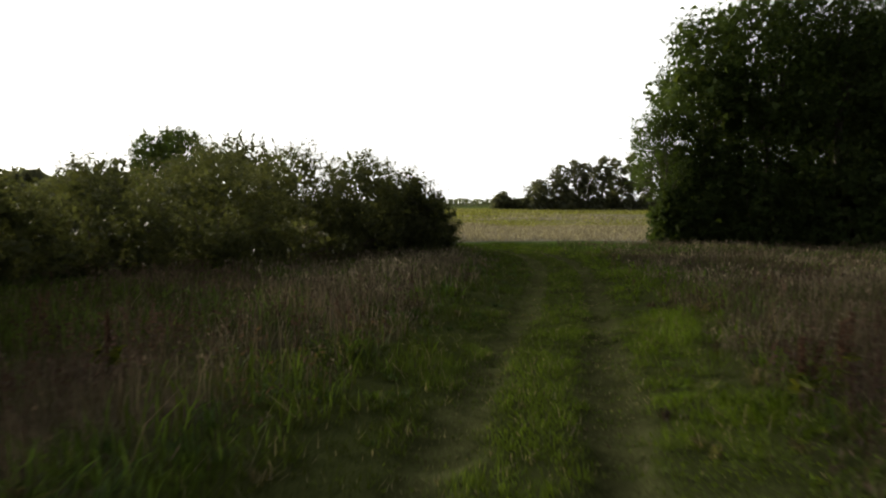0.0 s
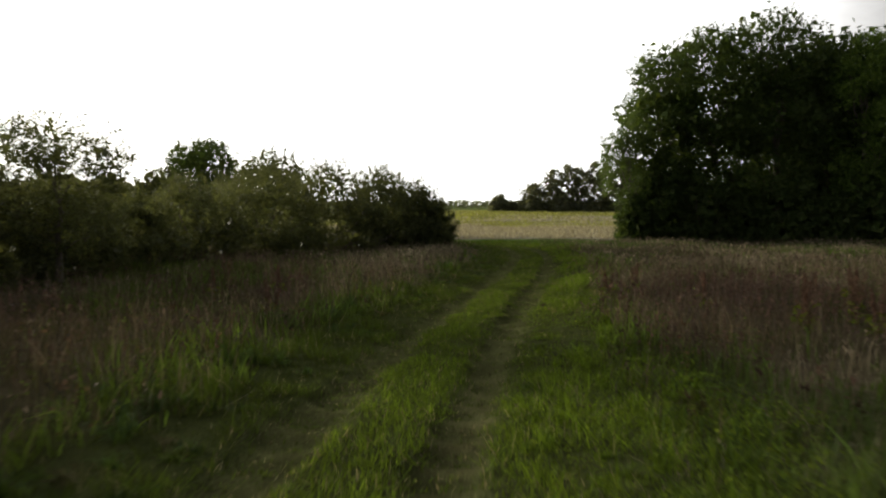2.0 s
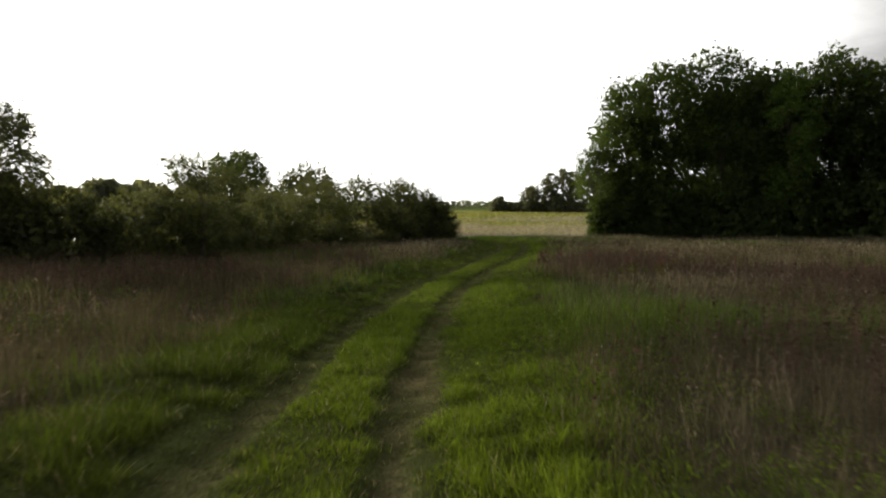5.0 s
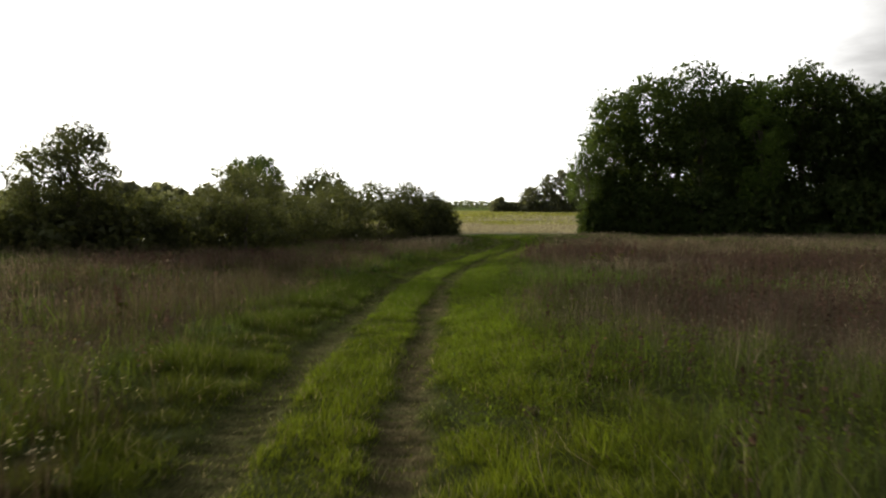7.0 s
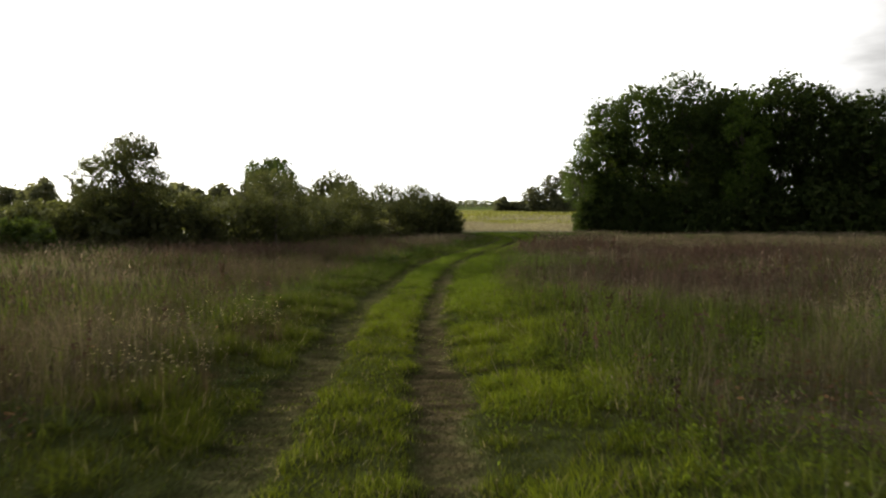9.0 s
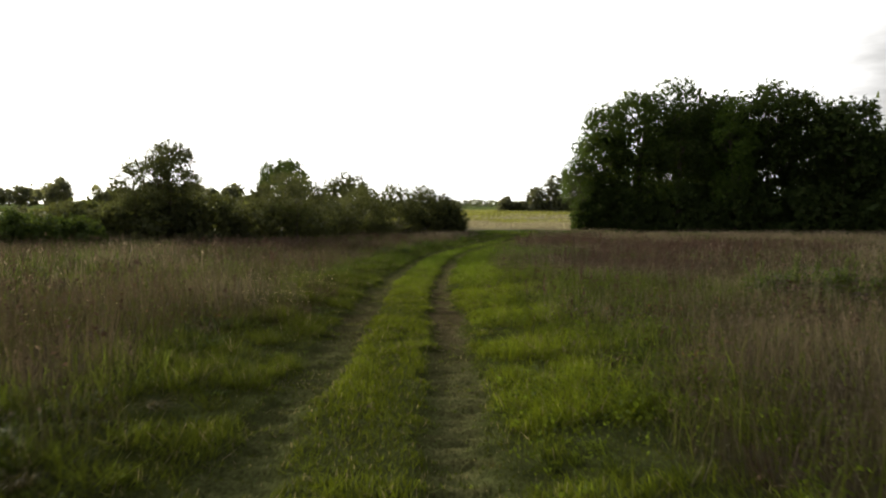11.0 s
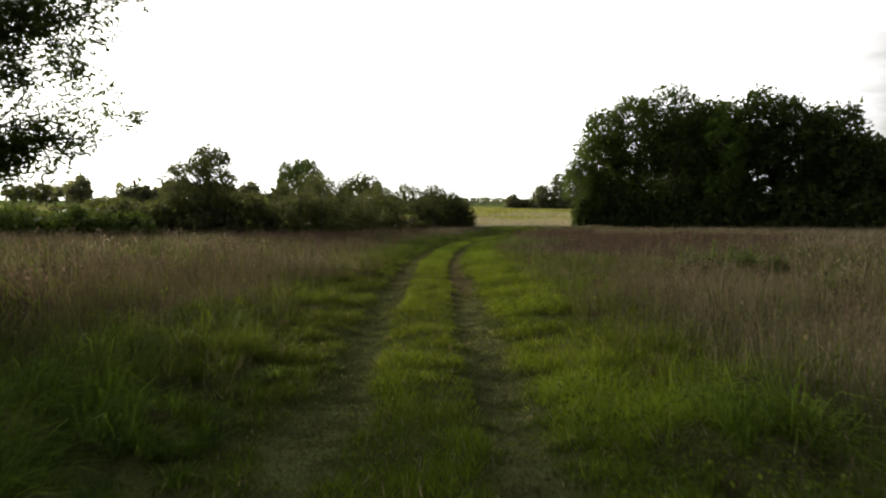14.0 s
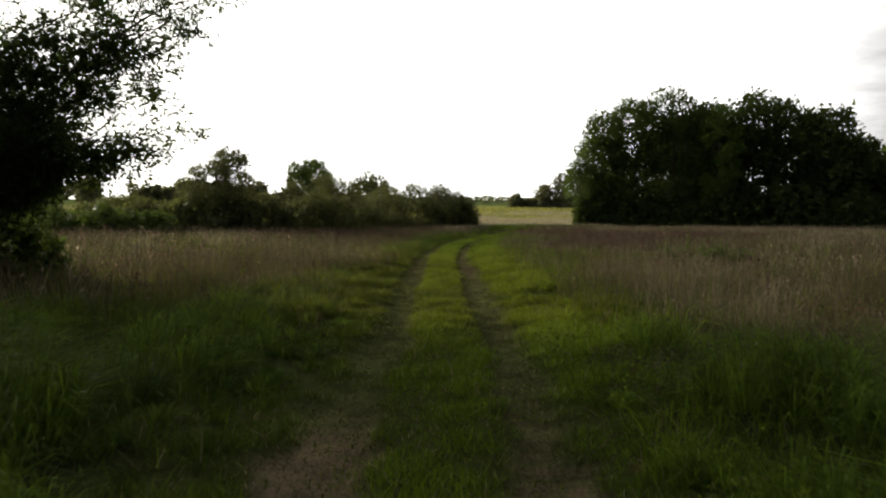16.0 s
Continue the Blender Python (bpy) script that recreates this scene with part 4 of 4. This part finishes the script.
# the overgrown hedge
HEDGE = ((-0.5, 36.6, 3.0, 1.5, 5000), (-1.9, 35.6, 4.2, 2.3, 7500), (-4.0, 33.8, 4.9, 3.0, 9000), (-3.6, 38.0, 4.7, 2.8, 4000), (-6.6, 31.0, 5.2, 3.2, 10500), (-9.4, 27.8, 4.6, 3.3, 10000), (-11.8, 23.8, 3.8, 3.0, 9000), (-13.2, 19.8, 3.2, 2.7, 8000),
         (-13.8, 15.8, 3.2, 2.6, 8000), (-14.2, 11.8, 3.4, 2.6, 7500), (-17.2, 10.3, 3.4, 2.6, 6500), (-20.2, 10.0, 3.2, 2.6, 5500), (-23.7, 10.5, 3.0, 2.8, 5500), (-27.7, 11.5, 2.8, 3.0, 5000),
         (-32.2, 12.5, 2.6, 3.1, 4500), (-37.2, 13.5, 2.5, 3.2, 4000), (-42.7, 14.5, 2.5, 3.4, 4000))
for x, y, tall, radius, leaves in HEDGE:
    fine = x > -15
    bush("hedge_bush", x, y, tall, radius, "overgrown hawthorn hedge bush with loose shoots, against the light", int(leaves * (2.1 if fine else 1.5)), 0.1 if fine else 0.15, THORN, 1.0, "bushes of the hedge", 12)
bush("hedge_bush", -13.7, 46.0, 7.0, 4.6, "tall rounded bush behind the hedge", 18000, 0.19, THORN, 1.0, "bushes of the hedge", 10)
for x, y, tall, radius in ((-20.0, 52.0, 5.0, 4.2), (-26.0, 54.0, 5.8, 4.4), (-32.5, 51.0, 4.4, 4.4), (-39.0, 48.0, 4.2, 4.4), (-46.0, 46.0, 4.0, 4.4)):
    bush("hedge_bush", x, y, tall, radius, "far hedge bush in hazy green leaf", 4000, 0.3, THORN, 1.0, "bushes of the far hedge", 6)
tree("hawthorn_tree", -11.9, 12.6, 5.3, 2.3, "small airy hawthorn rising out of the hedge", 20000, 0.09, 0.8, THORN, 36, 10, group="hedge trees", puff=1.05, twig=0.4, heart=5)
tree("ash_tree", -19.8, 9.6, 7.3, 2.2, "young tree with airy leaves standing in the hedge", 26000, 0.11, 1.4, THORN, 32, 10, group="hedge trees", puff=1.0, twig=0.42, heart=5)
tree("ash_tree", -22.3, 9.8, 6.0, 1.6, "slim young tree with thin leaves in the hedge", 11000, 0.11, 1.4, THORN, 24, 8, group="hedge trees", puff=1.0, twig=0.4, heart=3)
tree("field_maple", -27.2, 70.0, 10.0, 4.6, "round-headed field tree in full leaf", 22000, 0.22, 2.4, ASH, 40, 8, heart=10, group="hedge trees", twig=0.8, puff=1.0)
for x, y, tall, radius, leaves in ((-24.0, 4.2, 1.9, 2.4, 8000), (-26.8, 3.2, 2.3, 2.4, 8000), (-30.5, 2.2, 2.5, 2.8, 6000)):
    bush("bramble_bush", x, y, tall, radius, "low sprawling bramble bush in lighter green leaf", leaves, 0.13, ASH, 1.0, "brambles", 12)

# the tree that overhangs the meadow
tree("overhanging_oak", -12.8, -31.0, 12.5, 4.5, "spreading oak with drooping leafy boughs over the meadow", 108000, 0.085, 3.0, OAK, 32, 14, 0.72, girth=0.22, per=16, twig=0.46, puff=0.5, droop=0.3, twig_share=0.35, tri=False,
     boughs=((7.4, 1.5, 6.9), (6.5, 1.8, 6.2), (6.0, 1.5, 5.7), (5.4, 1.2, 5.0), (4.7, 1.8, 4.5), (5.8, 1.5, 3.8), (6.0, 1.7, 3.2), (5.0, 1.2, 3.0), (4.4, 1.6, 2.8), (3.4, 1.4, 2.7), (2.6, 1.2, 2.6), (5.0, 0.4, 6.6), (4.1, -0.6, 3.5), (4.0, 0.4, 4.2), (3.1, 1.2, 3.4)))
# unseen trees added around the track's near end to darken its grass
for x, y, tall, radius in ((-18.0, -31.0, 11.5, 5.2), (-15.0, -39.0, 10.5, 4.6), (-12.5, -47.0, 10.5, 4.6), (-6.0, -55.0, 10.0, 4.6), (6.5, -54.5, 10.0, 4.6)):
    tree("shade_tree", x, y, tall, radius, "unseen dense oak added to shade the track's near end", 5000, 0.5, 0.6, OAK, 46, 6, 0.85, girth=0.22, group="hedgerow oaks")
for x, y in ((-7.2, -45.6), (7.6, -46.4)):
    tree("shade_tree", x, y, 11.0, 4.8, "unseen dense oak added to shade the track's near end", 6000, 0.45, 4.3, OAK, 46, 6, 0.9, girth=0.26, group="hedgerow oaks")
for x, y, tall, radius in ((-11.9, -30.2, 1.8, 2.0), (-13.3, -30.4, 3.3, 2.3), (-15.6, -31.0, 3.0, 2.3)):
    bush("undergrowth", x, y, tall, radius, "dark tangled bush under the overhanging oak", 14000, 0.085, OAK, 1.0, "undergrowth under the oak", 14)

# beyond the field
# leaf colour here carries painted distance haze
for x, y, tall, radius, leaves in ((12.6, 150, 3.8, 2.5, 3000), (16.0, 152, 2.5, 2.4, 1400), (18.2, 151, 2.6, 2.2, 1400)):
    bush("field_bush", x, y, tall, radius, "rounded bush standing at the field's far edge", leaves, 0.3, FAR_HAZE, 1.0, "far field bushes", 4)
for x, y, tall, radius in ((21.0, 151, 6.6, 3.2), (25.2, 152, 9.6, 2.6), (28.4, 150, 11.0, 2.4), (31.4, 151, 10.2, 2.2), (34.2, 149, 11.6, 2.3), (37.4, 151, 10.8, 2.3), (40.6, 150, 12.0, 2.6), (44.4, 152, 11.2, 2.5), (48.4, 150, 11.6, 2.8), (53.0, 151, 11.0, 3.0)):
    tree("field_tree", x, y, tall, radius, "slender tree of the copse beyond the field", 5200, 0.34, 1.0, FAR_HAZE, 34, 7, group="far copse", puff=1.0, twig=0.8, heart=4)
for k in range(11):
    bush("copse_bush", 20 + 3.3 * k, 150 + rng.normal(0, 0.8), rng.uniform(2.4, 3.6), 2.4, "low bush under the far copse", 1500, 0.36, FAR_HAZE, 1.0, "far copse bushes", 3, lobes=30, core=5)
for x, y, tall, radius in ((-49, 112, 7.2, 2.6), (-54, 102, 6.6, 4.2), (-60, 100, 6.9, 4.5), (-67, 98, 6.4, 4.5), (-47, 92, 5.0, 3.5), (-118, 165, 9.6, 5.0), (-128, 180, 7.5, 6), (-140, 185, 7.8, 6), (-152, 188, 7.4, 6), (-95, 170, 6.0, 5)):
    tree("distant_tree", x, y, tall, radius, "distant round tree on the field boundary", 2400, 0.6, 0.4, FAR_HAZE, 26, 4, group="distant trees", twig=0.9, puff=1.15, heart=10)
tree("distant_tree", -105, 168, 7.6, 3.4, "thin half-bare tree on the far field boundary", 700, 0.4, 1.6, FAR_HAZE, 16, 9, group="distant trees", twig=0.9, puff=0.7)


def far_woods():
    """A low line of woods on the rise beyond the valley."""
    reseed(-140, 720)
    x = rng.uniform(-420, 140, 5200)
    y = rng.uniform(690, 760, 5200)
    top = 3.0 + 4.5 * vnoise(x, y, 40, 51) + 2.0 * vnoise(x, y, 12, 52)
    z = land(y) + rng.random(5200) ** 0.6 * top
    # leaf tint paled towards grey, painting haze over the horizon
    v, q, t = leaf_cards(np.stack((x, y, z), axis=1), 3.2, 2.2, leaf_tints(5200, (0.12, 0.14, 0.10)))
    tagged(new("far_woods", mesh_from("far_woods", v, q, tint=t, mat=LEAVES)), "far line of woods on the horizon", "woods", kind="stuff")


far_woods()


# ---- flowers and weeds ----


def white_flowers():
    """Cream flower heads going to seed, in loose patches on thin brown stalks."""
    reseed(-4, -23)
    sets, stalks = [], []
    for cx, cy, sx, sy, n in ((-3.06, -22.9, 0.26, 0.4, 75), (-3.5, -21.2, 0.4, 0.6, 40), (-3.05, -25.9, 0.4, 0.45, 110), (-4.55, -22.9, 0.45, 0.5, 75), (-5.1, -23.3, 0.4, 0.5, 45), (-4.6, -18.5, 1.2, 2.0, 60), (-5.2, -27.5, 0.8, 1.2, 30)):
        x, y = rng.normal(cx, sx, n), rng.normal(cy, sy, n)
        x, y = pick(np.abs(aside(x, y)) > 1.5, x, y)
        n = len(x)
        tall = rng.uniform(0.28, 0.5, n)
        brown_stem = vary(n, (0.075, 0.056, 0.034), 0.3)
        for k in range(3):
            # stalk feet darker: shade in the grass put into their tint
            stalks.append(blades(x + rng.normal(0, 0.03, n), y + rng.normal(0, 0.03, n), tall * rng.uniform(0.7, 1.0, n), np.full(n, 0.008), brown_stem * 0.7, brown_stem, 0.12, None, True))
        c = np.stack((x, y, height(x, y) + tall), axis=1)
        for k in range(7):
            a = 2 * np.pi * k / 7 + rng.uniform(0, 0.6, n)
            s = rng.uniform(0.006, 0.013, n)
            p = np.stack((np.cos(a) * s, np.sin(a) * s, s * rng.uniform(0.1, 0.9, n)), axis=1)
            w = np.stack((-np.sin(a) * s * 0.5, np.cos(a) * s * 0.5, np.zeros(n)), axis=1)
            v = np.stack((c, c + p * 0.6 + w, c + p * 1.2, c + p * 0.6 - w), axis=1).reshape(-1, 3)
            sets.append((v, np.arange(4 * n).reshape(-1, 4), np.zeros((0, 3), int), np.repeat(vary(n, (0.46, 0.40, 0.27), 0.3), 4, axis=0)))
    stuff("wildflowers", sets, PETAL, "small cream-white wildflower heads among the grass", "wildflowers")
    stuff("wildflower_stalks", stalks, DRY, "thin brown stalks under the wildflower heads", "stalks")


white_flowers()


def verge_leaves():
    """Broad leaves of clover, plantain and nettle in the lush verge."""
    x, y = scatter(-4, 8, -46, 8, 48)
    wide = 3.0 * np.exp(-((y + 20) / 4.5) ** 2) + 2.2 * np.exp(-((y + 8) / 3) ** 2)
    d = aside(x, y)
    keep = (d > 1.1) & (d < 3.8 - 1.5 * smooth(y, -3, 3) + wide) & (vnoise(x, y, 1.2, 61) > 0.38)
    x, y = pick(keep, x, y)
    per = 7
    c = np.repeat(np.stack((x, y, height(x, y) + rng.uniform(0.06, 0.26, len(x))), axis=1), per, axis=0)
    c += rng.normal(0, 0.05, c.shape)
    v, q, t = leaf_cards(c, 0.034, 0.021, leaf_tints(len(c), (0.066, 0.092, 0.013), 0.3, 0.05))
    tagged(new("verge_herbs", mesh_from("verge_herbs", v, q, tint=t, mat=GRASS)), "broad-leaved green herbs on the track's verge", "herbs", kind="stuff")


verge_leaves()


def meadow_weeds():
    """Clumps of nettle, thistle and willowherb in the hay."""
    x, y = scatter(-12, 18, -44, 18, 1.5)
    d = aside(x, y)
    keep = (np.abs(d) > 2.4) & (vnoise(x, y, 4.0, 63) > 0.45)
    x, y = pick(keep, x, y)
    n = len(x)
    per = 32
    tall = rng.uniform(0.2, 0.7, n)
    k = rng.random((n, per))
    c = np.stack((np.repeat(x, per), np.repeat(y, per), np.repeat(height(x, y), per)), axis=1)
    c += rng.normal(0, 1, c.shape) * np.array([[0.16, 0.16, 0.02]])
    c[:, 2] += (k * tall[:, None]).ravel()
    green = np.repeat(rng.random(n) < 0.62, per)[:, None]
    tint = np.where(green, leaf_tints(n * per, DEEP * 1.05, 0.3, 0.2), leaf_tints(n * per, (0.075, 0.045, 0.034), 0.3, 0.05))
    v, q, t = leaf_cards(c, 0.055, 0.022, tint)
    tagged(new("meadow_weeds", mesh_from("meadow_weeds", v, q, tint=t, mat=GRASS)), "leafy green and withered brown weeds among the hay", "weeds", kind="stuff")


meadow_weeds()


def dock(x, y, tall, label, green=False):
    """A dock plant: upright stem with side stalks of seed and a foot of long leaves."""
    ob = thing("dock_plant", x, y, float(height(np.array([x]), np.array([y]))[0]) - 0.01, label, "plant", "docks in the meadow")
    reseed(x, y)
    stem_tint = np.array([[0.08, 0.11, 0.03]]) if green else np.array([[0.10, 0.06, 0.035]])
    for s in range(3):
        lean = rng.normal(0, 0.10, 2)
        end = np.array([lean[0], lean[1], tall * rng.uniform(0.8, 1.05)])
        v, q = tube(limb_line((lean[0] * 0.2, lean[1] * 0.2, 0), end, 0.0, 5), np.linspace(0.008, 0.003, 5), 5)
        stem = part("stem", mesh_from("stem", v, q, tint=np.tile(stem_tint, (len(v), 1)), mat=DRY, soft=True), ob)
        k = rng.uniform(0.45, 1.0, (150, 1))
        g = end * k + rng.normal(0, 0.022, (150, 3)) * (1.5 - k)
        v, q, t = leaf_cards(g, 0.03, 0.022, leaf_tints(len(g), (0.09, 0.12, 0.03) if green else (0.072, 0.041, 0.027), 0.3, 0.05))
        tagged(part("seed_head", mesh_from("seed_head", v, q, tint=t, mat=DRY), stem), kind="stuff")
    m = 16
    a = rng.uniform(0, 2 * np.pi, m)
    c = np.stack((np.cos(a) * 0.12, np.sin(a) * 0.12, rng.uniform(0.08, 0.45 * tall, m)), axis=1)
    v, q, t = leaf_cards(c, 0.26, 0.08, leaf_tints(m, GREEN * 0.8, 0.25, 0.3))
    part("leaves", mesh_from("leaves", v, q, tint=t, mat=GRASS), ob)


for x, y, tall in ((5.8, 2.6, 0.95), (6.3, 3.4, 1.05), (6.9, 2.4, 0.9), (7.4, 3.8, 1.0), (5.2, 5.2, 0.9), (3.6, 6.8, 0.8), (4.4, 7.6, 0.85), (8.6, 6.0, 1.0), (-4.2, 8.6, 0.8), (-5.4, 7.4, 0.85), (-6.0, 10.2, 0.8), (-3.4, 4.6, 0.7), (9.5, -12.0, 0.85), (11.2, -10.6, 0.9), (-6.5, -14.0, 0.75)):
    dock(x, y, tall, "dead rust-brown dock stalks standing in the hay")
for x, y, tall in ((6.8, -22.8, 1.0), (7.4, -22.3, 0.9), (6.2, -22.4, 0.8), (8.0, -22.6, 0.85)):
    dock(x, y, tall, "green leafy weed stalks standing above the hay", True)
for x, y, tall, radius in ((6.2, -22.8, 0.55, 0.5), (7.1, -22.6, 0.66, 0.65), (8.0, -22.2, 0.56, 0.5), (8.7, -22.7, 0.44, 0.4)):
    bush("weed_clump", x, y, tall, radius, "leafy green weed clump standing above the hay", 1500, 0.06, ASH, 1.0, "weed clumps", 9, lobes=26, core=6)
